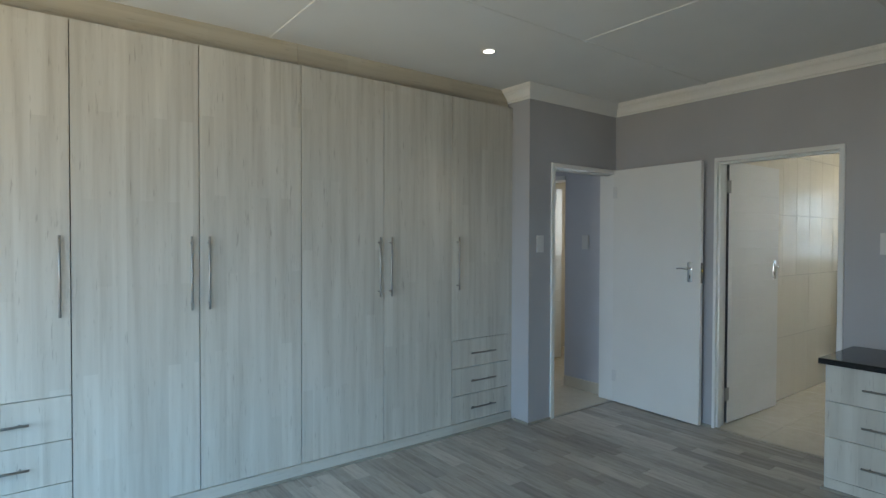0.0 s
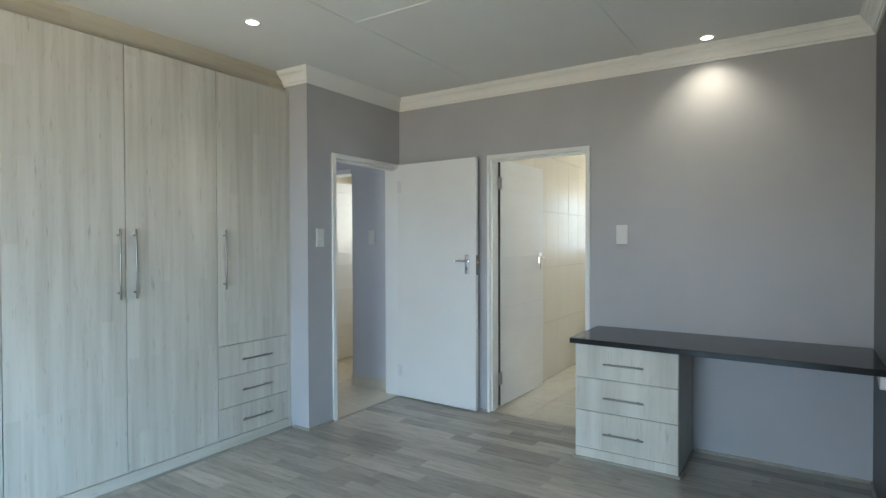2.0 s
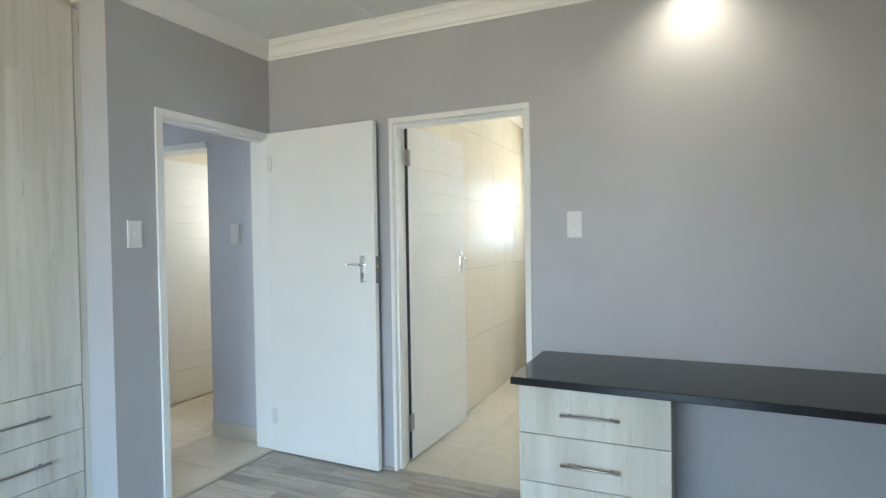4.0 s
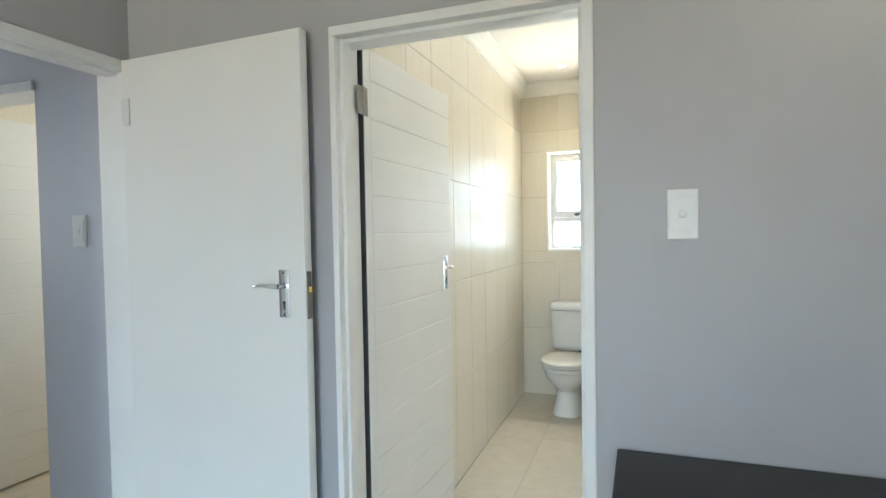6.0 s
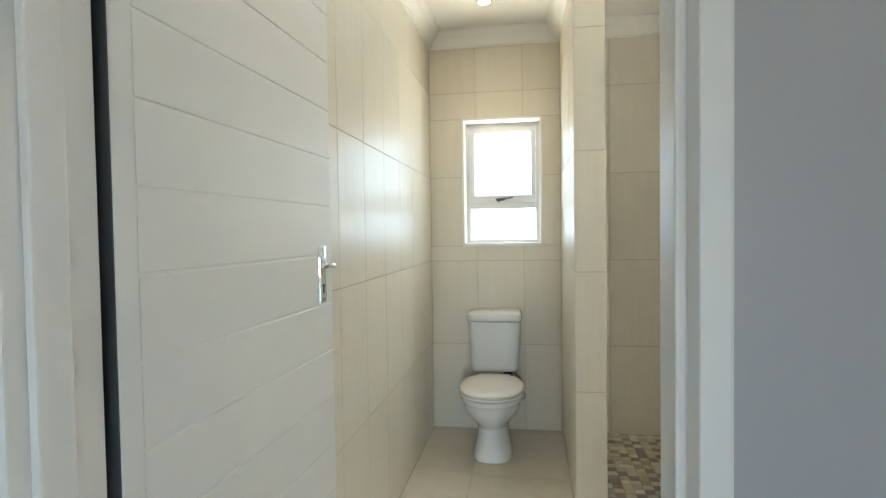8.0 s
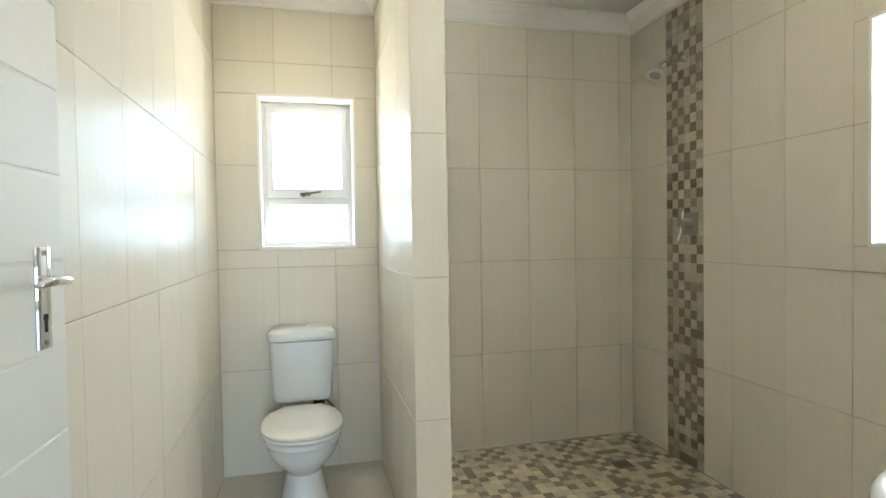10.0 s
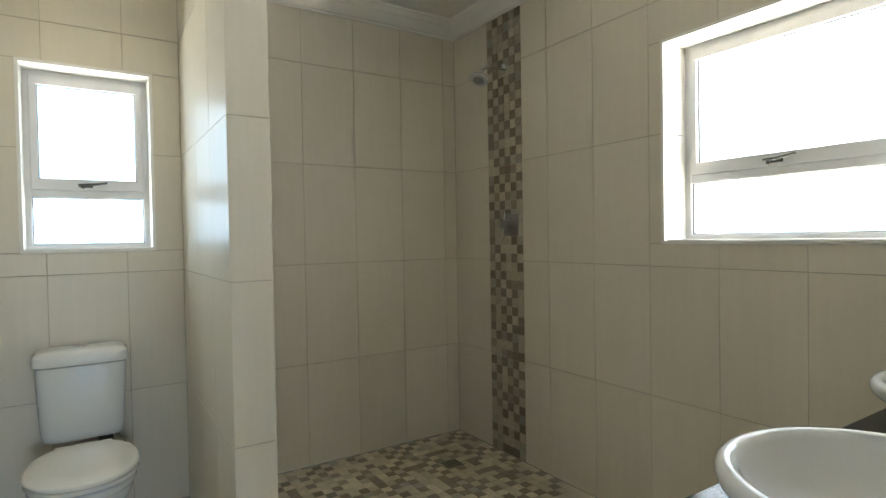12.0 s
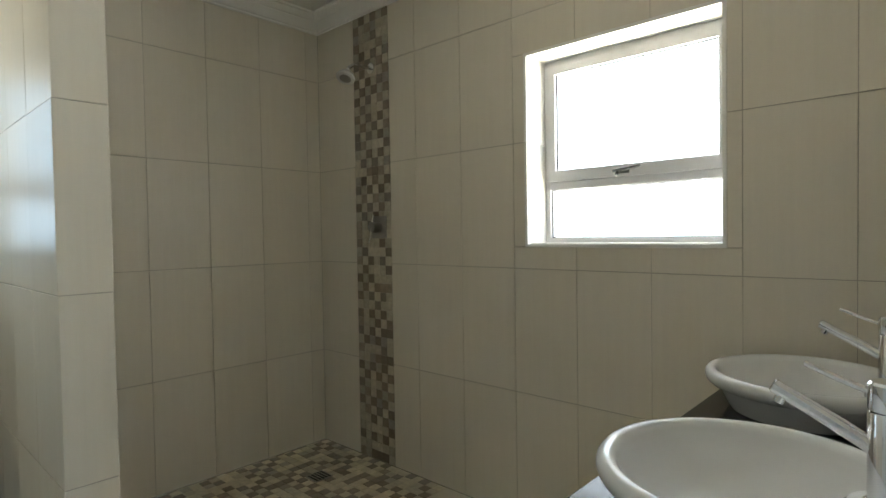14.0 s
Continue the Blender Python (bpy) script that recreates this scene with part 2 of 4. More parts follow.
PLASTIC = paint("white_plastic", (0.64, 0.64, 0.62), 0.3, 0.01, 0.0)
SEATP = paint("seat_plastic", (0.80, 0.785, 0.74), 0.12, 0.01, 0.0)
ALU = paint("window_aluminium_white", (0.68, 0.675, 0.675), 0.4, 0.02, 0.03)
DARKP = paint("dark_handle", (0.04, 0.045, 0.05), 0.4, 0.1, 0.05)
GREYP = paint("shower_head_plastic", (0.66, 0.66, 0.65), 0.25, 0.02, 0.0)
BLACK = paint("keyhole_black", (0.012, 0.012, 0.012), 0.6, 0.0, 0.0)
LENS = glow_mat("lamp_lens", (1.0, 0.95, 0.83), 14.0)
SKY1 = glow_mat("bright_sky_backdrop_toilet", (0.60, 0.82, 1.0), GLOW_TOILET)
SKY2 = glow_mat("bright_sky_backdrop_wide", (0.84, 0.93, 1.0), GLOW_WIDE)
GLASS, _n, _l, _b = material("obscure_glass", 0.22, 0.0, (0.97, 0.98, 0.98))
_b.inputs["Transmission Weight"].default_value = 1.0
_b.inputs["IOR"].default_value = 1.1

# ---- building blocks ----


def finish(name, bm, mat, parent=None, label="", smooth=False):
    me = bpy.data.meshes.new(name)
    bmesh.ops.recalc_face_normals(bm, faces=bm.faces)
    if smooth:
        for f in bm.faces:
            f.smooth = True
    bm.to_mesh(me)
    bm.free()
    me.materials.append(mat)
    if smooth:
        me.set_sharp_from_angle(angle=radians(38))
    ob = new(name, me)
    if parent:
        ob.parent = parent
    if label:
        ob["label"] = label
    return ob


def part(name, bm, mat, parent, label="", smooth=False):
    return finish(name, bm, mat, parent, label, smooth)


def thing(name, label, category, group="", kind="", at=(0, 0, 0)):
    ob = new(name)
    ob.location = at
    ob.empty_display_size = 0.1
    return tagged(ob, label, category, group, kind)


def bx(bm, x0, x1, y0, y1, z0, z1, bev=0.0, seg=2):
    r = bmesh.ops.create_cube(bm, size=1.0, matrix=Matrix.Translation(((x0 + x1) / 2, (y0 + y1) / 2, (z0 + z1) / 2)) @ Matrix.Diagonal((x1 - x0, y1 - y0, z1 - z0, 1)))
    if bev:
        es = {e for v in r["verts"] for e in v.link_edges}
        bmesh.ops.bevel(bm, geom=list(es), offset=bev, segments=seg, affect="EDGES", profile=0.6)
    return bm


def boxes(*some, bev=0.0):
    bm = bmesh.new()
    for b in some:
        bx(bm, *b, bev=bev)
    return bm


def tube(bm, pts, radii, seg=14):
    pts = [Vector(p) for p in pts]
    if not isinstance(radii, (list, tuple)):
        radii = [radii] * len(pts)
    rings, side = [], None
    for i, p in enumerate(pts):
        d = (pts[min(i + 1, len(pts) - 1)] - pts[max(i - 1, 0)]).normalized()
        if side is None:
            side = d.orthogonal().normalized()
        side = (side - d * side.dot(d)).normalized()
        up = d.cross(side)
        rings.append([bm.verts.new(p + radii[i] * (math.cos(a) * side + math.sin(a) * up)) for a in [2 * math.pi * k / seg for k in range(seg)]])
    for a, b in zip(rings, rings[1:]):
        for k in range(seg):
            bm.faces.new((a[k], a[(k + 1) % seg], b[(k + 1) % seg], b[k]))
    bm.faces.new(rings[0])
    bm.faces.new(rings[-1][::-1])
    return bm


def loft(bm, loops, cap=True):
    rows = [[bm.verts.new(p) for p in loop] for loop in loops]
    k = len(rows[0])
    for a, b in zip(rows, rows[1:]):
        for i in range(k):
            bm.faces.new((a[i], a[(i + 1) % k], b[(i + 1) % k], b[i]))
    if cap:
        bm.faces.new(rows[0])
        bm.faces.new(rows[-1][::-1])
    return bm


def oval(x0, x1, yc, hw, z, power=2.3, seg=40):
    cx, rx = (x0 + x1) / 2, (x1 - x0) / 2
    out = []
    for k in range(seg):
        a = 2 * math.pi * k / seg
        c, s = math.cos(a), math.sin(a)
        out.append((cx + rx * math.copysign(abs(c) ** (2 / power), c), yc + hw * math.copysign(abs(s) ** (2 / power), s), z))
    return out


def wall(name, mat, solids, label):
    return tagged(finish(name, boxes(*solids), mat), label, "wall", kind="structure")


# ---- the setting: bedroom, passage, second room, bathroom ----
XW, XB = 4.345, 4.49        # door wall: bedroom face, bathroom face
YW = 3.497                  # wardrobe fronts
YR = 3.319                  # return wall with the passage door
XP = 3.260                  # end of the return wall beside the wardrobe
CH, CB = 2.605, 2.587       # ceilings of bedroom and bathroom
XT, XS = 7.357, 7.357        # toilet wall and shower wall, one plane
XE, YP0, YP1 = 6.315, 1.461, 1.600     # partition between toilet and shower
XM = 6.345                  # edge of the shower floor
YL = 2.440                  # bathroom's long wall
X0 = -2.4                   # wall behind the start
PY0, PY1 = 3.930, 4.850     # second doorway off the passage

wall("wall_east", WALL, [(XW, XB - 0.01, -0.2, 1.62, 0, 2.9), (XW, XB - 0.01, 2.434, YR, 0, 2.9), (XW, XB - 0.01, 1.62, 2.434, 2.04, 2.9)], "pale lilac-grey painted plaster wall with a doorway")
wall("wall_return", WALL, [(XP, 3.515, YR, YR + 0.14, 0, 2.9), (3.515, 4.40, YR, YR + 0.14, 2.03, 2.9)], "pale lilac-grey painted return wall around the passage door")
wall("wall_pier", WALL, [(XP, XP + 0.14, YR + 0.14, 6.0, 0, 2.9)], "pale lilac-grey painted wall end beside the wardrobe")
wall("wall_south", ACCENT, [(X0 - 0.2, -2.2, -0.2, 0.0, 0, 2.9), (-0.3, XW, -0.2, 0.0, 0, 2.9), (-2.2, -0.3, -0.2, 0.0, 0, 0.35), (-2.2, -0.3, -0.2, 0.0, 2.25, 2.9)], "charcoal painted accent wall at the desk end")
wall("wall_north", WALL, [(X0 - 0.2, XP, 4.12, 4.3, 0, 2.9), (X0, -0.24, YW, 4.12, 0, 2.9)], "pale grey painted wall behind the wardrobes")
wall("wall_west", WALL, [(X0 - 0.2, X0, 0, 0.65, 0, 2.9), (X0 - 0.2, X0, 2.55, 4.12, 0, 2.9), (X0 - 0.2, X0, 0.65, 2.55, 0, 0.35), (X0 - 0.2, X0, 0.65, 2.55, 2.25, 2.9)], "pale lilac-grey painted end wall with a bedroom window")
wall("wall_passage", HALL, [(4.40, 4.54, YR + 0.001, PY0, 0, 2.9), (4.40, 4.54, PY0, PY1, 2.05, 2.9), (4.40, 4.54, PY1, 6.0, 0, 2.9), (XP, 4.54, 6.0, 6.15, 0, 2.9)], "blue-grey painted passage wall with a second doorway")
wall("wall_second_room", TILE, [(4.54, 6.4, 2.76, 2.9, 0, 2.9), (4.54, 6.4, 5.25, 5.4, 0, 2.9), (6.3, 6.4, 2.9, 5.25, 0, 1.2), (6.3, 6.4, 2.9, 5.25, 2.2, 2.9), (6.3, 6.4, 2.9, 3.5, 1.2, 2.2), (6.3, 6.4, 4.5, 5.25, 1.2, 2.2)], "cream tiled wall of the second bathroom")
G = 0.0025
W1 = (1.717, 2.228, 1.203, 2.027)    # toilet window: y0, y1, z0, z1
W2 = (5.055, 5.855, 1.200, 2.027)      # wide window: x0, x1, z0, z1
wall("wall_bath_long", GROUT, [(XB - 0.01, XT + 0.22, YL + G, YL + 0.15, 0, 2.9)], "cream tiled long bathroom wall")
wall("wall_toilet", GROUT, [(XT + G, XT + 0.22, 1.54, W1[0], 0, 2.9), (XT + G, XT + 0.22, W1[1], YL + G, 0, 2.9), (XT + G, XT + 0.22, W1[0], W1[1], 0, W1[2]), (XT + G, XT + 0.22, W1[0], W1[1], W1[3], 2.9)], "cream tiled wall behind the toilet")
wall("wall_shower", GROUT, [(XS + G, XS + 0.22, -0.22, 1.54, 0, 2.9)], "cream tiled wall of the open shower")
wall("wall_bath_window", GROUT, [(XB - 0.01, W2[0], -0.22, -G, 0, 2.9), (W2[1], XS + G, -0.22, -G, 0, 2.9), (W2[0], W2[1], -0.22, -G, 0, W2[2]), (W2[0], W2[1], -0.22, -G, W2[3], 2.9)], "cream tiled bathroom wall with a wide window")
wall("wall_partition", GROUT, [(XE + G, XT + G, YP0 + G, YP1 - G, 0, 2.9)], "cream tiled partition between toilet and shower")
wall("wall_bath_door", TILE, [(XB - 0.01, XB, 0, 1.62, 0, 2.9), (XB - 0.01, XB, 2.434, YL, 0, 2.9), (XB - 0.01, XB, 1.62, 2.434, 2.04, 2.9)], "cream tiled bathroom face of the door wall")

# window reveals, plastered white
def reveal(name, solids):
    tagged(finish(name, boxes(*solids), PLASTER), "white painted window reveal", "reveal", kind="structure")


reveal("trim_reveal_toilet", [(XT - 0.004, XT + 0.2, W1[0] - 0.001, W1[0] + 0.012, W1[2], 1.6485), (XT - 0.004, XT + 0.2, W1[0] - 0.001, W1[0] + 0.012, 1.6515, W1[3]), (XT - 0.004, XT + 0.2, W1[1] - 0.012, W1[1] + 0.001, W1[2], W1[3]), (XT - 0.004, XT + 0.2, W1[0] + 0.012, W1[1] - 0.012, W1[2] - 0.001, W1[2] + 0.012), (XT - 0.004, XT + 0.2, W1[0] + 0.012, W1[1] - 0.012, W1[3] - 0.012, W1[3] + 0.001)])
reveal("trim_reveal_wide", [(W2[0] - 0.001, W2[0] + 0.012, -0.2, 0.004, W2[2], W2[3]), (W2[1] - 0.012, W2[1] + 0.001, -0.2, 0.004, W2[2], 1.6485), (W2[1] - 0.012, W2[1] + 0.001, -0.2, 0.004, 1.6515, W2[3]), (W2[0] + 0.012, W2[1] - 0.012, -0.2, 0.004, W2[2] - 0.001, W2[2] + 0.012), (W2[0] + 0.012, W2[1] - 0.012, -0.2, 0.004, W2[3] - 0.012, W2[3] + 0.001)])

# floors under the pieces
floor_bed = tagged(finish("floor_bedroom", boxes((X0, XW, 0, 4.12, -0.12, -G)), BEAD), "grey wood-look laminate bedroom floor", "floor", kind="structure")
floor_bath = tagged(finish("floor_bathroom", boxes((XW, XM, 0, YL, -0.12, -G), (XM, XT + 0.02, YP0, YL, -0.12, -G)), GROUT), "cream tiled bathroom floor", "floor", kind="structure")
floor_shower = tagged(finish("floor_shower", boxes((XM, XS + 0.01, 0, YP0, -0.13, -0.016)), MGROUT), "brown and beige mosaic shower floor", "floor", kind="structure")
floor_hall = tagged(finish("floor_passage", boxes((XP, 4.40, YR + 0.001, 6.0, -0.12, -G), (4.40, 6.3, 2.9, 5.25, -0.12, -G)), GROUT), "cream tiled passage floor", "floor", kind="structure")
tagged(finish("ground", boxes((-60, 60, -60, 60, -0.6, -0.14)), paint("garden_ground", (0.16, 0.15, 0.11), 0.9, 0.2)), "dry garden ground around the house", "ground", kind="structure")

# ceilings, with cover strips over the board joints
bm = boxes((X0 - 0.2, XW, -0.2, 4.3, CH, CH + 0.12))
for s in [(X0, XW, 1.237, 1.269), (X0, XW, 2.468, 2.50)]:
    bx(bm, *s, CH - 0.004, CH + 0.002, 0.002, 1)
for s in [(2.82, 2.852, 1.269, 2.468), (1.33, 1.362, 2.50, 3.60)]:
    bx(bm, *s, CH - 0.004, CH + 0.002, 0.002, 1)
tagged(finish("ceiling_bedroom", bm, CEIL), "white board ceiling with cover strips", "ceiling", kind="structure")
tagged(finish("ceiling_bathroom", boxes((XB, XT + 0.22, -0.2, YL + 0.15, CB, CB + 0.12)), BCEIL), "white bathroom ceiling", "ceiling", kind="structure")
tagged(finish("ceiling_passage", boxes((XP, 6.4, YL + 0.16, 6.15, 2.62, 2.74)), CEIL), "white passage ceiling", "ceiling", kind="structure")
tagged(finish("roof", boxes((-2.9, 7.9, -0.5, 6.4, 2.92, 3.05)), GROUT), "flat grey roof slab", "roof", kind="structure")

CORNICE = [(0, -0.122), (0.013, -0.122), (0.016, -0.106), (0.013, -0.103), (0.024, -0.100), (0.029, -0.086), (0.036, -0.072), (0.047, -0.060), (0.060, -0.052), (0.064, -0.041), (0.061, -0.038), (0.072, -0.034), (0.084, -0.025), (0.089, -0.014), (0.086, -0.011), (0.098, -0.009), (0.098, 0.0), (0, 0)]


COVE = [(0, -0.122), (0.010, -0.121), (0.024, -0.100), (0.042, -0.068), (0.064, -0.036), (0.084, -0.014), (0.094, -0.006), (0.094, 0.0), (0, 0)]

BATH_CORNICE = [(0, -0.122), (0.011, -0.121), (0.014, -0.109), (0.021, -0.106), (0.036, -0.086), (0.054, -0.062), (0.059, -0.053), (0.066, -0.049), (0.080, -0.030), (0.087, -0.018), (0.098, -0.012), (0.098, 0.0), (0, 0)]


def cornice(name, p0, p1, n, z, m0=0, m1=0, k=1.0, mat=PLASTER):
    """A moulding from p0 to p1 on a wall that faces n; m0, m1: 1 an inner mitre, -1 an outer one, 0 square."""
    a, b, nn = Vector((*p0, 0)), Vector((*p1, 0)), Vector((*n, 0))
    d = (b - a).normalized()
    outline = COVE if mat == CEIL else BATH_CORNICE if "bath" in name or "shower" in name or "toilet" in name or "partition" in name else CORNICE
    bm = bmesh.new()
    loft(bm, [[a + nn * (r * k) + d * (m0 * r * k) + Vector((0, 0, z + h * k)) for r, h in outline], [b + nn * (r * k) - d * (m1 * r * k) + Vector((0, 0, z + h * k)) for r, h in outline]])
    return tagged(finish(name, bm, mat), "white stepped plaster cornice", "cornice", kind="structure")


cornice("trim_cornice_east", (XW, YR), (XW, 0), (-1, 0), CH, 1, 1, 0.82)
# ceiling colour and plain cove imitate the shade on the return wall's cornice
cornice("trim_cornice_return", (XP, YR), (XW, YR), (0, -1), CH, -1, 1, 0.82, CEIL)
cornice("trim_cornice_south", (XW, 0), (X0, 0), (0, 1), CH, 1, 0, 0.82)
cornice("trim_cornice_pier", (XP, YR), (XP, YW + 0.053), (-1, 0), CH, -1, 0, 0.82)
cornice("trim_cornice_bath_long", (XB, YL), (XT, YL), (0, -1), CB, 0, 1, 0.85)
cornice("trim_cornice_toilet", (XT, YL), (XT, YP1), (-1, 0), CB, 1, 1, 0.85)
cornice("trim_cornice_partition", (XT, YP1), (XE, YP1), (0, 1), CB, 1, 0, 0.85)
cornice("trim_cornice_partition_shower", (XE, YP0), (XS, YP0), (0, -1), CB, 0, 1, 0.85)
cornice("trim_cornice_shower", (XS, YP0), (XS, 0), (-1, 0), CB, 1, 1, 0.85)
cornice("trim_cornice_bath_window", (XS, 0), (XB, 0), (0, 1), CB, 1, 0, 0.85)

# beading, skirting, thresholds
DX, DY0, DY1 = 3.832, 0.928, 1.536      # desk cabinet: front, sides


def strip(name, solids, mat, label):
    tagged(finish(name, boxes(*solids, bev=0.003), mat), label, "skirting", kind="structure")


strip("baseboard_east", [(XW - 0.014, XW, 0.0, DY0 - 0.014, 0, 0.018), (XW - 0.014, XW, DY1 + 0.014, 1.606, 0, 0.018), (XW - 0.014, XW, 2.442, YR, 0, 0.018)], BEAD, "thin grey floor beading along the wall")
strip("baseboard_return", [(XP - 0.014, 3.503, YR - 0.014, YR, 0, 0.018), (XP - 0.014, XP, YR, YW - 0.027, 0, 0.018), (-0.24, XP - 0.016, YW - 0.026, YW - 0.0125, 0, 0.014)], BEAD, "thin grey floor beading along the wardrobe")
strip("baseboard_desk", [(DX - 0.010, DX + 0.002, DY0 - 0.014, DY1 + 0.014, 0, 0.016), (DX + 0.003, XW - 0.016, DY0 - 0.013, DY0 - 0.001, 0, 0.016), (DX + 0.003, XW - 0.016, DY1 + 0.001, DY1 + 0.013, 0, 0.016)], BEAD, "thin grey floor beading around the desk cabinet")
strip("baseboard_south", [(X0, XW - 0.016, 0.0, 0.014, 0, 0.018)], BEAD, "thin grey floor beading along the charcoal wall")
strip("baseboard_passage", [(4.388, 4.40, YR + 0.153, PY0, 0, 0.10), (4.388, 4.40, PY1 + 0.005, 5.99, 0, 0.10)], FTILE, "cream tile skirting in the passage")
strip("trim_threshold_bath", [(XW - 0.012, XW + 0.018, 1.642, 2.418, -0.004, 0.006)], BEAD, "dark grey threshold strip under the bathroom door")
strip("trim_threshold_passage", [(3.55, 4.305, YR - 0.01, YR + 0.02, -0.004, 0.006)], BEAD, "dark grey threshold strip under the passage door")

# ---- pressed steel door frames and door leaves ----


def door_frame(name, parts_, label):
    f = thing(name, label, "door frame", kind="structure")
    for nm, s in parts_:
        part(nm, boxes(*s, bev=0.004), STEELW, f)
    return f


door_frame("door_1_frame", [
    ("jamb", [(XW - 0.012, XB + 0.006, 1.608, 1.640, 0, 2.016), (XW + 0.03, XB - 0.045, 1.638, 1.652, 0, 2.016)]),
    ("jamb", [(XW - 0.012, XB - 0.002, 2.418, 2.440, 0, 2.016), (XW + 0.02, XB - 0.066, 2.406, 2.420, 0, 2.016)]),
    ("head", [(XW - 0.012, XB + 0.006, 1.608, 2.440, 2.016, 2.047), (XW + 0.03, XB - 0.045, 1.640, 2.418, 2.002, 2.018)])],
    "white enamelled steel door frame to the bathroom")
door_frame("door_2_frame", [
    ("jamb", [(3.504, 3.545, YR - 0.012, YR + 0.152, 0, 2.004), (3.543, 3.557, YR + 0.045, YR + 0.10, 0, 2.004)]),
    ("jamb", [(4.322, 4.342, YR - 0.012, YR + 0.0, 0, 2.004), (4.328, 4.398, YR + 0.001, YR + 0.152, 0, 2.004)]),
    ("head", [(3.504, 4.342, YR - 0.012, YR + 0.0, 2.004, 2.038), (3.504, 4.398, YR + 0.001, YR + 0.152, 2.004, 2.036), (3.545, 4.328, YR + 0.045, YR + 0.10, 1.992, 2.006)])],
    "white enamelled steel door frame to the passage")
door_frame("door_3_frame", [
    ("jamb", [(4.388, 4.552, PY1 - 0.046, PY1 + 0.003, 0, 2.010)]),
    ("head", [(4.388, 4.552, PY0 + 0.002, PY1 + 0.003, 2.010, 2.054)])],
    "white enamelled steel door frame off the passage")


def grooved_leaf(bm, x0, x1, y0, y1, z0, z1, grooves):
    """Leaf in the x-z plane; its front at y0 carries level grooves."""
    cuts = [z0] + sorted(grooves) + [z1]
    bx(bm, x0, x1, y0 + 0.0028, y1, z0, z1, 0.002)
    for a, b in zip(cuts, cuts[1:]):
        lo, hi = (a + 0.0024 if a != z0 else a + 0.002), (b - 0.0024 if b != z1 else b - 0.002)
        bx(bm, x0 + 0.046, x1 - 0.002, y0, y0 + 0.006, lo, hi, 0.0022, 2)
    bx(bm, x0 + 0.001, x0 + 0.0455, y0 + 0.0004, y0 + 0.006, z0 + 0.002, z1 - 0.002, 0.0015, 2)
    return bm


def lever_set(parent, m, flip=1, both=False):
    """Lever on a long plate: local x across, z up, -y out of the leaf."""
    def at(bm):
        bm.transform(m)
        return bm
    part("lock_plate", at(boxes((-0.0205, 0.0205, -0.006, 0.0, -0.078, 0.078), bev=0.003)), CHROME, parent, "chrome back plate", True)
    bm = bmesh.new()
    tube(bm, [(0, 0, 0.026), (0, -0.012, 0.026), (0, -0.040, 0.026)], [0.011, 0.0085, 0.0085])
    tube(bm, [(0, -0.036, 0.026), (flip * 0.02, -0.043, 0.027), (flip * 0.055, -0.044, 0.028), (flip * 0.092, -0.042, 0.025), (flip * 0.098, -0.040, 0.024)], [0.0095, 0.0085, 0.0072, 0.0062, 0.003])
    part("lever", at(bm), CHROME, parent, "chrome lever handle", True)
    bm = bmesh.new()
    tube(bm, [(0, -0.0062, -0.030), (0, -0.0072, -0.030)], 0.0058)
    bx(bm, -0.0025, 0.0025, -0.0072, -0.0062, -0.052, -0.032)
    part("keyhole", at(bm), BLACK, parent, "dark keyhole")
    for z in (-0.068, 0.068):
        bm = bmesh.new()
        tube(bm, [(0, -0.006, z), (0, -0.0078, z)], 0.004, 8)
        part("screw", at(bm), STEEL, parent)


def hinge(parent, x, y, z):
    h = part("hinge", boxes((x - 0.034, x + 0.034, y - 0.0025, y + 0.0005, z - 0.05, z + 0.05), bev=0.001), STEEL, parent, "steel butt hinge")
    bm = bmesh.new()
    for k in range(5):
        tube(bm, [(x, y - 0.004, z - 0.05 + k * 0.02 + 0.001), (x, y - 0.004, z - 0.05 + k * 0.02 + 0.019)], 0.0062, 10)
    part("knuckle", bm, STEEL, h, "", True)
    for dx in (-0.022, 0.022):
        for dz in (-0.035, 0.0, 0.035):
            bm = bmesh.new()
            tube(bm, [(x + dx, y - 0.0022, z + dz), (x + dx, y - 0.0038, z + dz)], 0.0035, 8)
            part("screw", bm, STEEL, h)


GROOVES = [0.135 + 0.1375 * k for k in range(14)]
leaf2 = thing("door_1", "open white bathroom door with level grooves", "door", at=(4.501, 2.403, 0), kind="structure")
leaf2.rotation_euler = (0, 0, radians(-2.2))
bm = bmesh.new()
grooved_leaf(bm, 0.0, 0.813, 0.0, 0.036, 0.012, 2.036, GROOVES)
part("leaf", bm, DOORW, leaf2)
lever_set(leaf2, Matrix.Translation((0.735, 0.0, 1.182)), -1)
lever_set(leaf2, Matrix.Translation((0.735, 0.036, 1.182)) @ Matrix.Diagonal((1, -0.6, 1, 1)), -1)
for z in (0.24, 1.84):
    hinge(leaf2, -0.010, 0.001, z)
# dark strip on the leaf's edge paints in the hinge gap's shade
part("hinge_edge", boxes((-0.0026, 0.0002, 0.003, 0.034, 0.016, 2.030)), DARKP, leaf2, "dark strip for the shade in the hinge gap")
part("strike_edge", boxes((0.811, 0.8145, 0.008, 0.029, 1.10, 1.255), bev=0.0006), LOCKF, leaf2, "dark steel lock face")

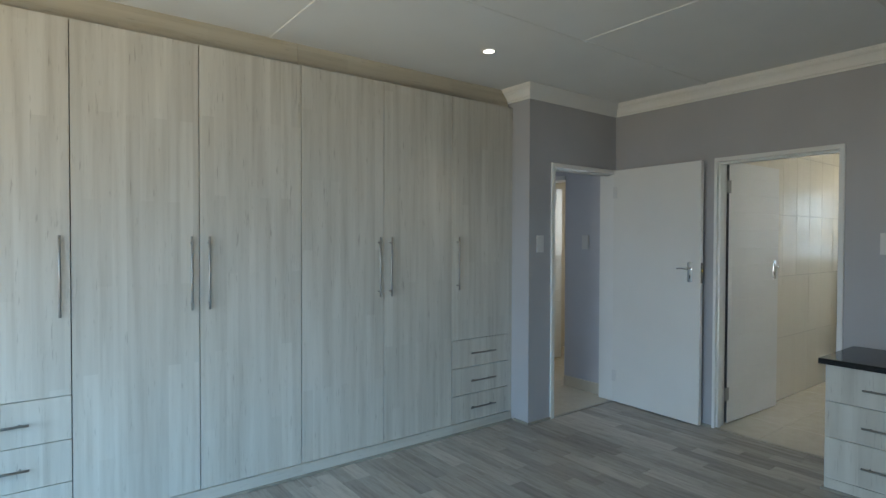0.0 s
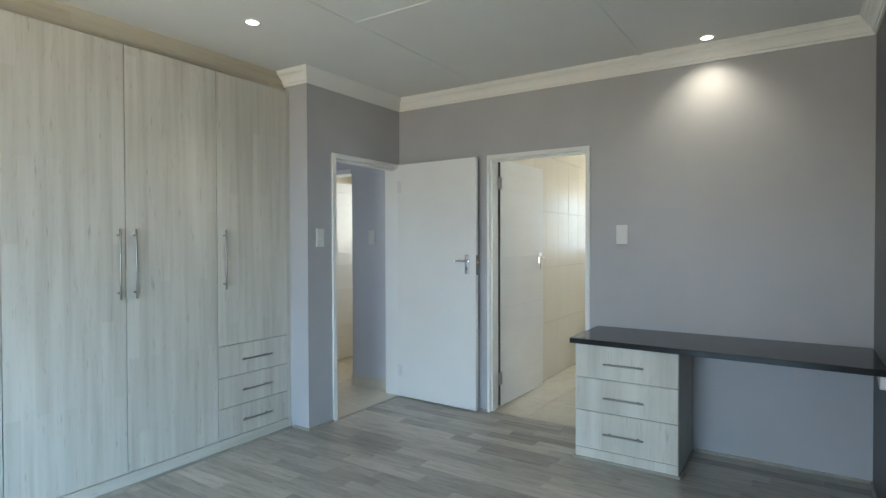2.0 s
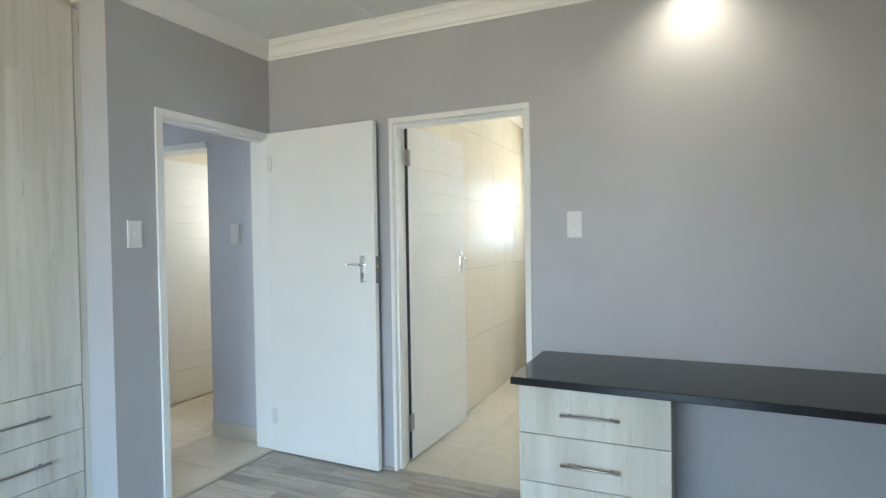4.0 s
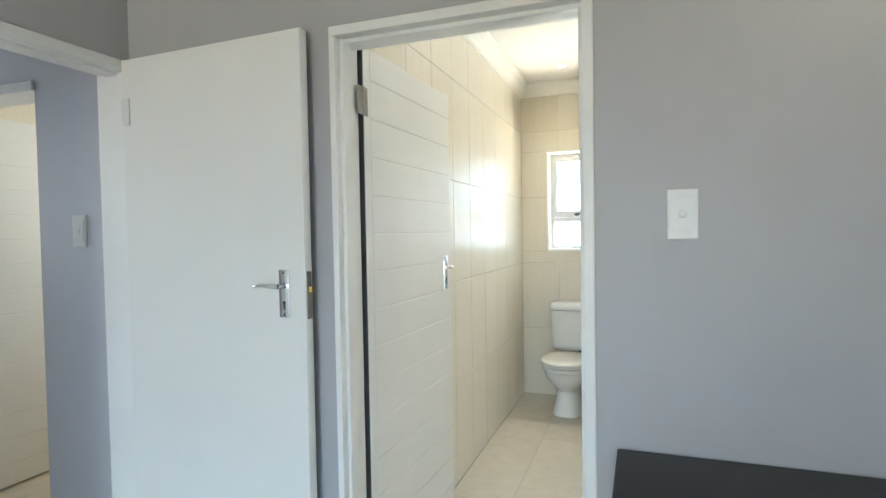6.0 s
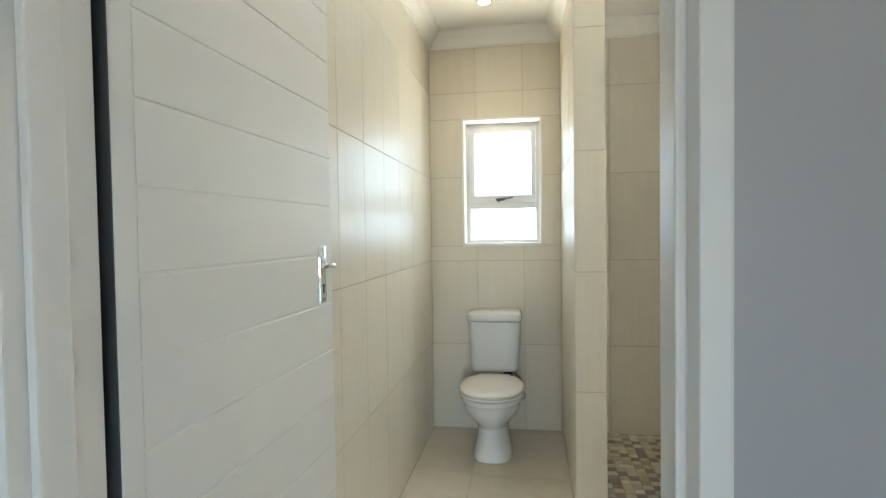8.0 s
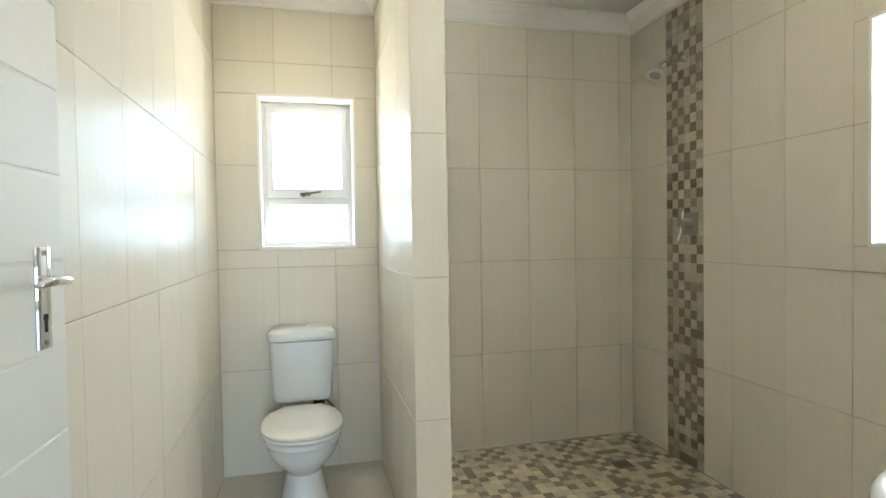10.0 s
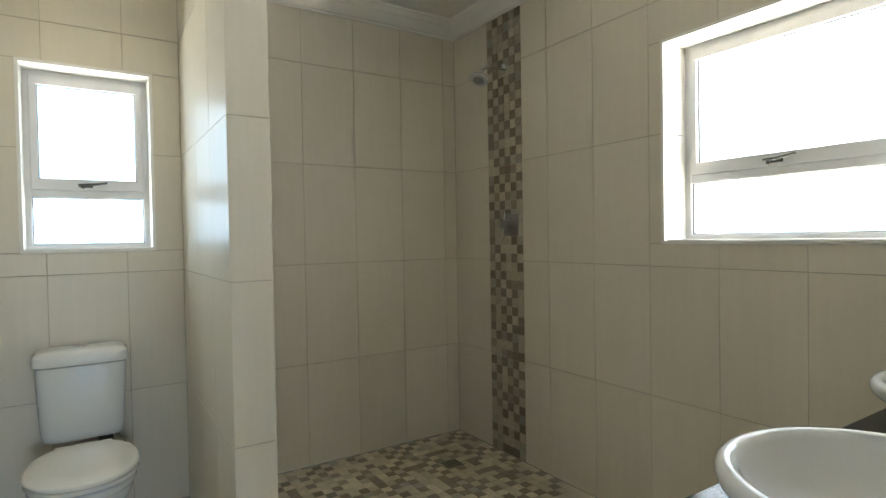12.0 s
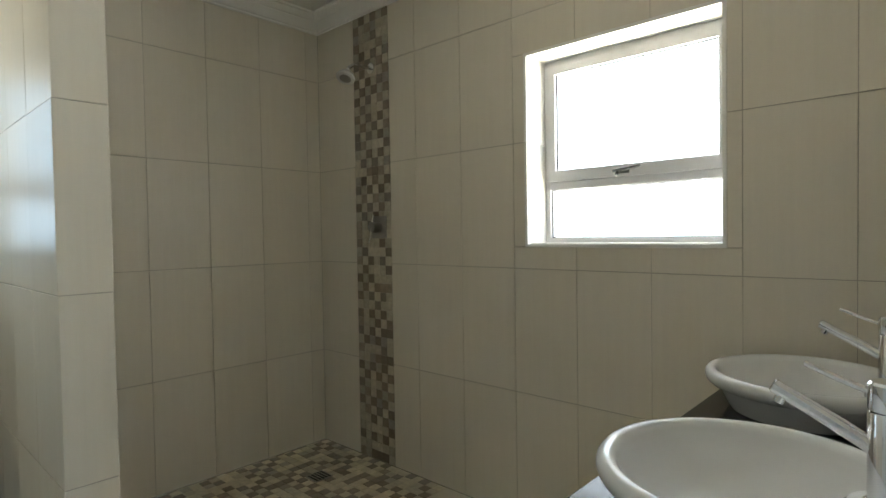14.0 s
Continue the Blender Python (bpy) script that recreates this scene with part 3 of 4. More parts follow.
leaf1 = thing("door_2", "open plain white passage door folded against the wall", "door", at=(4.298, 3.305, 0), kind="structure")
leaf1.rotation_euler = (0, 0, radians(-2.15))
part("leaf", boxes((0.0, 0.038, -0.800, 0.0, 0.012, 2.033), bev=0.0025), DOORW, leaf1)
lever_set(leaf1, Matrix.Translation((0.0, -0.720, 1.182)) @ Matrix.Rotation(radians(-90), 4, "Z"), -1)
part("lock_face", boxes((0.008, 0.030, -0.8035, -0.799, 1.10, 1.255), bev=0.0006), LOCKF, leaf1, "dark steel lock face")
part("latch", boxes((0.012, 0.026, -0.812, -0.8034, 1.185, 1.205), bev=0.002), BRASS, leaf1, "brass latch bolt")
for z in (0.24, 1.84):
    part("hinge", boxes((-0.005, 0.0005, -0.038, 0.0, z - 0.05, z + 0.05), bev=0.001), PLASTIC, leaf1, "painted hinge")

L3Y = PY1 - 0.070
leaf3 = thing("door_3", "open cream-white grooved door off the passage", "door", kind="structure")
bm = bmesh.new()
grooved_leaf(bm, 4.585, 5.345, L3Y, L3Y + 0.038, 0.012, 2.036, GROOVES)
part("leaf", bm, DOORW, leaf3)
for z in (0.30, 1.86):
    hinge(leaf3, 4.573, L3Y + 0.002, z)

# ---- windows ----


def window(name, m, w, h, rail, label):
    """Local x along the wall, y outwards, z up, from the opening's lower corner."""
    win = thing(name, label, "window", kind="structure")
    def at(bm):
        bm.transform(m)
        return bm
    f = 0.036
    part("window_frame", at(boxes((0, w, 0.128, 0.175, 0, f), (0, w, 0.128, 0.175, h - f, h), (0, f, 0.128, 0.175, f, h - f), (w - f, w, 0.128, 0.175, f, h - f), (f, w - f, 0.130, 0.173, rail, rail + 0.034), bev=0.003)), ALU, win)
    s, v = 0.036, 0.027
    a, b, c, d = f + 0.001, w - f - 0.001, rail + 0.035, h - f - 0.001
    sash = part("sash", at(boxes((a, b, 0.120, 0.156, c, c + s + 0.012), (a, b, 0.120, 0.156, d - s, d), (a, a + v, 0.1215, 0.155, c + s + 0.010, d - s + 0.002), (b - v, b, 0.1215, 0.155, c + s + 0.010, d - s + 0.002), bev=0.0015)), ALU, win)
    for z0, z1 in ((f, rail), (c, d)):
        p = part("pane", at(boxes((a, b, 0.144, 0.148, z0, z1))), GLASS, win, "bright obscure glass pane")
        p.visible_shadow = False
        e0, e1 = (a, b) if z0 == f else (a + v, b - v)
        g0, g1 = (z0, z1) if z0 == f else (z0 + s + 0.012, z1 - s)
        part("gasket", at(boxes((e0, e0 + 0.004, 0.139, 0.1435, g0, g1), (e1 - 0.004, e1, 0.139, 0.1435, g0, g1), (e0 + 0.004, e1 - 0.004, 0.139, 0.1435, g0, g0 + 0.004), (e0 + 0.004, e1 - 0.004, 0.139, 0.1435, g1 - 0.004, g1))), DARKP, p, "thin dark rubber gasket")
    hx = w * 0.47
    bm = boxes((hx - 0.028, hx + 0.028, 0.110, 0.121, c + 0.012, c + 0.028), bev=0.002)
    tube(bm, [(hx - 0.012, 0.114, c + 0.02), (hx - 0.012, 0.094, c + 0.02), (hx - 0.012, 0.088, c + 0.004)], 0.006, 10)
    tube(bm, [(hx - 0.03, 0.094, c + 0.022), (hx + 0.03, 0.092, c + 0.026), (hx + 0.085, 0.090, c + 0.034)], [0.006, 0.0065, 0.005], 10)
    part("latch_handle", at(bm), DARKP, win, "dark latch handle", True)
    sill = part("window_sill", at(boxes((0.012, w - 0.012, 0.0, 0.128, 0.012, 0.016), bev=0.001)), PLASTER, win)
    return win


R = Matrix(((0, 1, 0, XT), (-1, 0, 0, W1[1]), (0, 0, 1, W1[2]), (0, 0, 0, 1)))
window("window_1", R, W1[1] - W1[0], W1[3] - W1[2], 0.248, "white aluminium top-hung window above the toilet")
R = Matrix(((-1, 0, 0, W2[1]), (0, -1, 0, -0.018), (0, 0, 1, W2[2]), (0, 0, 0, 1)))
window("window_2", R, W2[1] - W2[0], W2[3] - W2[2], 0.248, "wide white aluminium top-hung bathroom window")
for nm, m in (("window_3", Matrix.Identity(4)), ("window_4", Matrix(((0, 1, 0, X0), (1, 0, 0, 2.85), (0, 0, 1, 0), (0, 0, 0, 1))))):
    win3 = thing(nm, "large white framed bedroom window", "window", kind="structure")
    bm = boxes((-2.2, -0.3, -0.16, -0.1, 0.35, 0.40), (-2.2, -0.3, -0.16, -0.1, 2.20, 2.25), (-2.2, -2.15, -0.16, -0.1, 0.40, 2.20), (-0.35, -0.3, -0.16, -0.1, 0.40, 2.20), (-1.275, -1.225, -0.16, -0.1, 0.40, 2.20), bev=0.004)
    bm.transform(m)
    part("window_frame", bm, ALU, win3)


def backdrop(name, m, w, h, mat):
    bm = bmesh.new()
    bmesh.ops.create_grid(bm, x_segments=1, y_segments=1, size=0.5, matrix=m @ Matrix.Diagonal((w, h, 1, 1)))
    tagged(finish(name, bm, mat), "bright hazy daylight outside the window", "backdrop", kind="structure")


backdrop("backdrop_1", pose(XT + 1.15, 1.98, 1.75, 0, -90, 0), 3.2, 3.2, SKY1)
backdrop("backdrop_2", pose(5.44, -0.75, 1.65, -90, 0, 0), 2.4, 2.0, SKY2)

# ---- bedroom: built-in wardrobes ----


def bar_handle(parent, p0, p1, out):
    """A round bar on two posts between p0 and p1; out: the way from the front to the bar."""
    p0, p1, out = Vector(p0), Vector(p1), Vector(out)
    d = (p1 - p0).normalized()
    bm = bmesh.new()
    tube(bm, [p0, p0 + d * 0.001, p1 - d * 0.001, p1], [0.0052, 0.006, 0.006, 0.0052], 12)
    for q in (p0 + d * 0.035, p1 - d * 0.035):
        tube(bm, [q, q - out * 0.98], 0.0045, 8)
    return part("handle", bm, STEEL, parent, "brushed steel bar handle", True)


FRONT_T = 0.018


def front(name, parent, x0, x1, z0, z1, mat=WOOD):
    return part(name, boxes((x0 + 0.0024, x1 - 0.0024, YW, YW + FRONT_T, z0 + 0.002, z1 - 0.002), bev=0.0012), mat, parent)


def carcass(parent, x0, x1):
    t = 0.016
    part("body", boxes((x0, x0 + t, YW + 0.02, 4.10, 0.075, 2.463), (x1 - t, x1, YW + 0.02, 4.10, 0.075, 2.463), (x0 + t, x1 - t, YW + 0.02, 4.10, 0.075, 0.091), (x0 + t, x1 - t, YW + 0.02, 4.10, 2.447, 2.463), (x0 + t, x1 - t, 4.09, 4.10, 0.091, 2.434)), GAP_SHADE, parent)
    part("plinth", boxes((x0, x1, YW - 0.012, YW + 0.012, 0, 0.073), bev=0.001), WOODP, parent)


def door_unit(x0, xm, x1):
    u = thing("wardrobe", "tall built-in wardrobe with two whitewashed wood-grain doors", "wardrobe", "built-in wardrobes")
    carcass(u, x0, x1)
    a, b = front("door", u, x0, xm, 0.075, 2.465), front("door", u, xm, x1, 0.075, 2.465)
    bar_handle(a, (xm - 0.044, YW - 0.032, 1.052), (xm - 0.044, YW - 0.032, 1.442), (0, -0.032, 0))
    bar_handle(b, (xm + 0.044, YW - 0.032, 1.052), (xm + 0.044, YW - 0.032, 1.442), (0, -0.032, 0))


def drawer_unit(x0, x1, left_handle):
    u = thing("wardrobe", "tall built-in wardrobe with one door above three drawers", "wardrobe", "built-in wardrobes")
    carcass(u, x0, x1)
    d = front("door", u, x0, x1, 0.687, 2.465)
    hx = x0 + 0.045 if left_handle else x1 - 0.045
    bar_handle(d, (hx, YW - 0.032, 1.06), (hx, YW - 0.032, 1.445), (0, -0.032, 0))
    for z0, z1 in ((0.478, 0.687), (0.276, 0.478), (0.075, 0.276)):
        w = front("drawer", u, x0, x1, z0, z1)
        xc, zc = (x0 + x1) / 2, (z0 + z1) / 2
        bar_handle(w, (xc - 0.122, YW - 0.03, zc), (xc + 0.122, YW - 0.03, zc), (0, -0.03, 0))


PITCH, XD = 0.573, 0.358     # door width, first unit joint
drawer_unit(XD - PITCH, XD, False)
door_unit(XD, XD + PITCH, XD + 2 * PITCH)
door_unit(XD + 2 * PITCH, XD + 3 * PITCH, XD + 4 * PITCH)
drawer_unit(XD + 4 * PITCH, XD + 5 * PITCH, True)
tagged(finish("trim_wardrobe_filler", boxes((-0.24, 1.5030, YW + 0.055, YW + 0.073, 2.465, CH), (1.5050, XP - 0.001, YW + 0.055, YW + 0.073, 2.465, CH)), WOODX), "whitewashed wood filler board above the wardrobes", "filler", kind="structure")
tagged(finish("trim_wardrobe_side", boxes((3.226, XP - 0.001, YW + 0.006, 4.10, 0, 2.465)), WOOD), "narrow whitewashed side filler beside the wardrobe", "filler", kind="structure")

# ---- bedroom: desk ----
cab = thing("desk_cabinet", "whitewashed wood-grain drawer cabinet under the black desktop", "cabinet")
part("body", boxes((DX + 0.02, XW - 0.002, DY0, DY0 + 0.016, 0.0, 0.730), (DX + 0.02, XW - 0.002, DY1 - 0.016, DY1, 0.0, 0.730), (DX + 0.02, XW - 0.002, DY0 + 0.016, DY1 - 0.016, 0.712, 0.730), (XW - 0.02, XW - 0.002, DY0 + 0.016, DY1 - 0.016, 0.0, 0.712)), WOODD, cab)
part("plinth", boxes((DX + 0.003, DX + 0.02, DY0, DY1, 0.0, 0.070), bev=0.001), WOODD, cab)
for z0, z1 in ((0.514, 0.724), (0.308, 0.514), (0.072, 0.308)):
    d = part("drawer", boxes((DX, DX + 0.018, DY0 + 0.0015, DY1 - 0.0015, z0 + 0.0018, z1 - 0.0018), bev=0.0012), WOODD, cab)
    zc = (z0 + z1) / 2 - 0.006
    bar_handle(d, (DX - 0.03, DY0 + 0.188, zc), (DX - 0.03, DY0 + 0.425, zc), (-0.03, 0, 0))
bm = boxes((3.770, XW - 0.002, 0.002, 1.553, 0.732, 0.765), bev=0.004)
for v in bm.verts:
    if v.co.x < 4 and v.co.y < 0.1:
        v.co.x -= 0.062
top = finish("desktop", bm, GRANITE)
tagged(top, "polished black granite desktop on the drawer cabinet", "desktop")
br = bmesh.new()
prof = [(3.722, 0.731), (3.722, 0.670), (3.739, 0.670), (3.917, 0.731)]
loft(br, [[(x, 0.003, z) for x, z in prof], [(x, 0.033, z) for x, z in prof]])
bmesh.ops.bevel(br, geom=list(br.edges), offset=0.002, segments=1, affect="EDGES")
tagged(finish("shelf_bracket", br, PLASTIC), "small white wedge bracket under the desktop end", "bracket")

# ---- light switches ----


def light_switch(m, label):
    s = thing("light_switch", label, "light switch", "light switches")
    def at(bm):
        bm.transform(m)
        return bm
    part("plate", at(boxes((-0.038, 0.038, -0.009, 0.0, -0.066, 0.066), bev=0.003)), PLASTIC, s)
    part("insert", at(boxes((-0.030, 0.030, -0.0115, -0.008, -0.042, 0.044), bev=0.0012)), PLASTIC, s)
    bm = bmesh.new()
    tube(bm, [(0, -0.0112, 0.0), (0, -0.0135, 0.0), (0, -0.0145, 0.0)], [0.011, 0.010, 0.007], 16)
    part("rocker", at(bm), PLASTIC, s, "", True)
    part("seam", at(boxes((-0.0365, 0.0365, -0.00945, -0.0085, -0.0455, -0.0442), (-0.0315, -0.0303, -0.00945, -0.0085, -0.0442, 0.0455), (0.0303, 0.0315, -0.00945, -0.0085, -0.0442, 0.0455), (-0.0303, 0.0303, -0.00945, -0.0085, 0.0444, 0.0455))), GREYP, s, "fine grey seam round the insert")
    part("indicator", at(boxes((-0.008, 0.008, -0.0102, -0.0085, 0.051, 0.0545), bev=0.0008)), GREYP, s, "small grey indicator window")


light_switch(Matrix.Translation((XW, 1.384, 1.410)) @ Matrix.Rotation(radians(-90), 4, "Z"), "white single light switch beside the bathroom door")
light_switch(Matrix.Translation((3.378, YR, 1.396)), "white single light switch beside the passage door")
light_switch(Matrix.Translation((4.40, 3.683, 1.405)) @ Matrix.Rotation(radians(-90), 4, "Z"), "white light switch on the passage wall")

# ---- downlights ----
for lx, ly, lz in LAMPS:
    d = thing("downlight", "small round lit ceiling downlight", "downlight", "ceiling downlights")
    bm = bmesh.new()
    loft(bm, [[(lx + r * math.cos(a), ly + r * math.sin(a), z) for a in [2 * math.pi * k / 28 for k in range(28)]] for z, r in ((lz - 0.0005, 0.047), (lz - 0.005, 0.045), (lz - 0.006, 0.036), (lz - 0.002, 0.033))], cap=False)
    part("ring", bm, PLASTIC, d, "white trim ring", True)
    bm = bmesh.new()
    tube(bm, [(lx, ly, lz - 0.001), (lx, ly, lz - 0.004)], 0.034, 24)
    part("lens", bm, LENS, d, "glowing warm lens")

# ---- bathroom: toilet ----
toilet = thing("toilet", "white ceramic close-coupled toilet with closed lid", "toilet")
TY = 2.022
bm = bmesh.new()
loft(bm, [oval(6.811, 7.181, TY, 0.113, 0.0, 2.8), oval(6.813, 7.181, TY, 0.112, 0.0293, 2.8), oval(6.828, 7.181, TY, 0.104, 0.0587, 2.6), oval(6.850, 7.181, TY, 0.092, 0.1271, 2.4), oval(6.848, 7.190, TY, 0.092, 0.176, 2.3), oval(6.787, 7.199, TY, 0.113, 0.22, 2.3), oval(6.725, 7.209, TY, 0.148, 0.269, 2.3), oval(6.697, 7.209, TY, 0.164, 0.3081, 2.3), oval(6.694, 7.209, TY, 0.167, 0.3276, 2.3), oval(6.688, 7.209, TY, 0.171, 0.3443, 2.3), oval(6.678, 7.209, TY, 0.178, 0.3521, 2.3), oval(6.677, 7.209, TY, 0.179, 0.3716, 2.3), oval(6.682, 7.209, TY, 0.172, 0.3775, 2.3)])
part("bowl", bm, CERAMIC, toilet, "", True)
bm = bmesh.new()
loft(bm, [oval(6.678, 7.125, TY, 0.176, 0.3824, 2.2), oval(6.671, 7.125, TY, 0.183, 0.3853, 2.2), oval(6.671, 7.125, TY, 0.183, 0.3971, 2.2), oval(6.677, 7.125, TY, 0.178, 0.4, 2.2)])
part("seat", bm, SEATP, toilet, "", True)
bm = bmesh.new()
loft(bm, [oval(6.682, 7.130, TY, 0.172, 0.3995, 2.2), oval(6.682, 7.130, TY, 0.172, 0.4049, 2.2), oval(6.668, 7.130, TY, 0.184, 0.4059, 2.2), oval(6.666, 7.130, TY, 0.186, 0.4108, 2.2), oval(6.668, 7.130, TY, 0.184, 0.4176, 2.2), oval(6.680, 7.125, TY, 0.176, 0.4245, 2.2), oval(6.745, 7.097, TY, 0.121, 0.4293, 2.2), oval(6.875, 6.986, TY, 0.037, 0.4313, 2.2)])
part("lid", bm, SEATP, toilet, "", True)
for dy in (-0.08, 0.08):
    bm = bmesh.new()
    tube(bm, [(7.130, TY + dy - 0.018, 0.409), (7.130, TY + dy + 0.018, 0.409)], 0.012, 12)
    part("lid_hinge", bm, SEATP, toilet, "", True)


def rounded(x0, x1, yc, hw, z):
    return oval(x0, x1, yc, hw, z, 6.0, 48)


bm = bmesh.new()
loft(bm, [rounded(7.176, 7.338, TY, 0.133, 0.4254), rounded(7.167, 7.350, TY, 0.144, 0.4352), rounded(7.162, 7.351, TY, 0.149, 0.4597), rounded(7.155, 7.353, TY, 0.158, 0.6064), rounded(7.151, 7.354, TY, 0.163, 0.7355)])
part("cistern", bm, CERAMIC, toilet, "", True)
bm = bmesh.new()
loft(bm, [rounded(7.149, 7.354, TY, 0.165, 0.7379), rounded(7.142, 7.354, TY, 0.171, 0.7433), rounded(7.139, 7.354, TY, 0.173, 0.758), rounded(7.142, 7.354, TY, 0.170, 0.7824), rounded(7.155, 7.348, TY, 0.158, 0.7961), rounded(7.181, 7.329, TY, 0.124, 0.801), rounded(7.227, 7.283, TY, 0.044, 0.8029)])
part("cistern_lid", bm, CERAMIC, toilet, "", True)
bm = bmesh.new()
loft(bm, [oval(7.225, 7.275, TY, 0.028, 0.8015, 2), oval(7.225, 7.275, TY, 0.028, 0.8078, 2), oval(7.229, 7.272, TY, 0.024, 0.8098, 2)])
part("flush_button", bm, CHROME, toilet, "chrome dual flush button", True)
bm = bmesh.new()
tube(bm, [(7.264, TY - 0.08, 0.421), (7.264, TY - 0.08, 0.381)], 0.03, 14)
part("coupling", bm, DARKP, toilet, "dark rubber coupling", True)
valve = thing("angle_valve", "chrome angle valve and hose beside the toilet", "valve")
bm = bmesh.new()
tube(bm, [(7.357, 1.857, 0.230), (7.301, 1.857, 0.230)], 0.011, 12)
tube(bm, [(7.356, 1.857, 0.230), (7.349, 1.857, 0.230)], 0.027, 18)
tube(bm, [(7.306, 1.857, 0.217), (7.306, 1.857, 0.264)], 0.012, 12)
part("valve_body", bm, STEEL, valve, "", True)
bm = bmesh.new()
tube(bm, [(7.301, 1.857, 0.230), (7.278, 1.857, 0.230), (7.269, 1.857, 0.230)], [0.009, 0.014, 0.012], 12)
part("valve_knob", bm, STEEL, valve, "", True)
bm = bmesh.new()
tube(bm, [(7.306, 1.857, 0.259), (7.303, 1.854, 0.303), (7.297, 1.867, 0.352), (7.287, 1.902, 0.391), (7.283, 1.922, 0.427)], 0.0062, 10)
part("hose", bm, STEEL, valve, "braided steel hose", True)

# ---- bathroom: vanity, basins, mixers ----
van = thing("washstand_counter", "dark polished granite vanity top carrying two basins", "vanity top")
part("slab", boxes((XB + 0.001, 5.028, 0.002, 1.30, 0.737, 0.770), bev=0.003), GRANITE, van)
part("upstand", boxes((XB + 0.001, XB + 0.02, 0.002, 1.30, 0.771, 0.828), bev=0.002), GRANITE, van)
vc = thing("vanity_cabinet", "whitewashed wood-grain cabinet under the vanity top", "cabinet")
part("body", boxes((XB + 0.001, 4.970, 0.03, 1.27, 0.08, 0.736)), WOODD, vc)
part("plinth", boxes((XB + 0.001, 4.920, 0.04, 1.26, 0.0, 0.079)), WOODX, vc)
for k in range(3):
    part("door", boxes((4.971, 4.988, 0.032 + k * 0.413, 0.442 + k * 0.413, 0.085, 0.733), bev=0.0015), WOODD, vc)


def basin(cx, cy, k=1.0, tall=1.0):
    b = thing("basin", "round white ceramic countertop basin with a rolled rim", "basin", "countertop basins")
    z = 0.771
    prof = [(0.160, 0.0), (0.174, 0.003), (0.184, 0.018), (0.196, 0.042), (0.204, 0.060), (0.213, 0.061), (0.225, 0.065), (0.233, 0.073), (0.236, 0.083), (0.234, 0.093), (0.227, 0.100), (0.217, 0.102), (0.208, 0.098), (0.201, 0.088), (0.192, 0.070), (0.170, 0.042), (0.130, 0.020), (0.075, 0.012), (0.024, 0.009)]
    prof = [(r * k, h * tall) for r, h in prof]
    bm = bmesh.new()
    ring = [2 * math.pi * k / 56 for k in range(56)]
    loft(bm, [[(cx + r * math.cos(a), cy + r * math.sin(a), z + h) for a in ring] for r, h in prof])
    part("bowl", bm, CERAMIC, b, "", True)
    bm = bmesh.new()
    tube(bm, [(cx, cy, z + 0.009), (cx, cy, z + 0.013), (cx, cy, z + 0.0145)], [0.030, 0.030, 0.024], 24)
    part("waste", bm, CHROME, b, "chrome waste fitting", True)
    bm = bmesh.new()
    lx = cx - 0.177
    loft(bm, [[(lx + r * math.cos(a), cy + 1.15 * r * math.sin(a), z + h) for a in ring] for r, h in ((0.030, 0.016), (0.046, 0.040), (0.052, 0.074), (0.051, 0.086), (0.046, 0.0915), (0.036, 0.0925))])
    part("tap_ledge", bm, CERAMIC, b, "raised ceramic tap ledge", True)


def mixer(x, y):
    t = thing("basin_mixer", "chrome single-lever mixer standing on the basin's tap ledge", "tap", "basin mixers")
    z = 0.863
    bm = bmesh.new()
    tube(bm, [(x, y, z), (x, y, z + 0.006), (x, y, z + 0.008), (x, y, z + 0.134), (x, y, z + 0.136)], [0.029, 0.029, 0.0245, 0.0245, 0.023], 28)
    part("body", bm, CHROME, t, "", True)
    bm = bmesh.new()
    tube(bm, [(x, y, z + 0.1365), (x, y, z + 0.140), (x, y, z + 0.175), (x, y, z + 0.179)], [0.022, 0.0245, 0.0245, 0.021], 28)
    cap = part("cap", bm, CHROME, t, "", True)
    bm = bmesh.new()
    tube(bm, [(x + 0.015, y, z + 0.160), (x + 0.050, y, z + 0.171), (x + 0.101, y, z + 0.191)], [0.0055, 0.0052, 0.0046], 10)
    part("lever", bm, CHROME, cap, "", True)
    bm = bmesh.new()
    tube(bm, [(x + 0.012, y, z + 0.080), (x + 0.070, y, z + 0.112), (x + 0.142, y, z + 0.150), (x + 0.144, y, z + 0.151)], [0.0125, 0.0118, 0.011, 0.009], 18)
    sp = part("spout", bm, CHROME, t, "", True)
    bm = bmesh.new()
    tube(bm, [(x + 0.131, y, z + 0.136), (x + 0.136, y, z + 0.125)], 0.008, 16)
    part("aerator", bm, CHROME, sp, "", True)


basin(4.750, 1.004, 1.02, 1.05)
basin(4.788, 0.279, 1.02, 1.06)
mixer(4.571, 1.004)
mixer(4.612, 0.279)

# ---- bathroom: shower ----
sh = thing("wall_shower_set", "small chrome and grey wall shower head", "shower head")
bm = bmesh.new()
tube(bm, [(6.862, -0.001, 2.181), (6.862, 0.005, 2.181), (6.862, 0.009, 2.181)], [0.030, 0.029, 0.016], 24)
part("flange", bm, CHROME, sh, "", True)
bm = bmesh.new()
tube(bm, [(6.862, 0.002, 2.181), (6.862, 0.08, 2.179), (6.862, 0.125, 2.172), (6.862, 0.150, 2.154), (6.862, 0.158, 2.138)], 0.0095, 14)
part("arm", bm, CHROME, sh, "", True)
c, d = Vector((6.862, 0.158, 2.142)), Vector((-0.15, 0.42, -0.90)).normalized()
bm = bmesh.new()
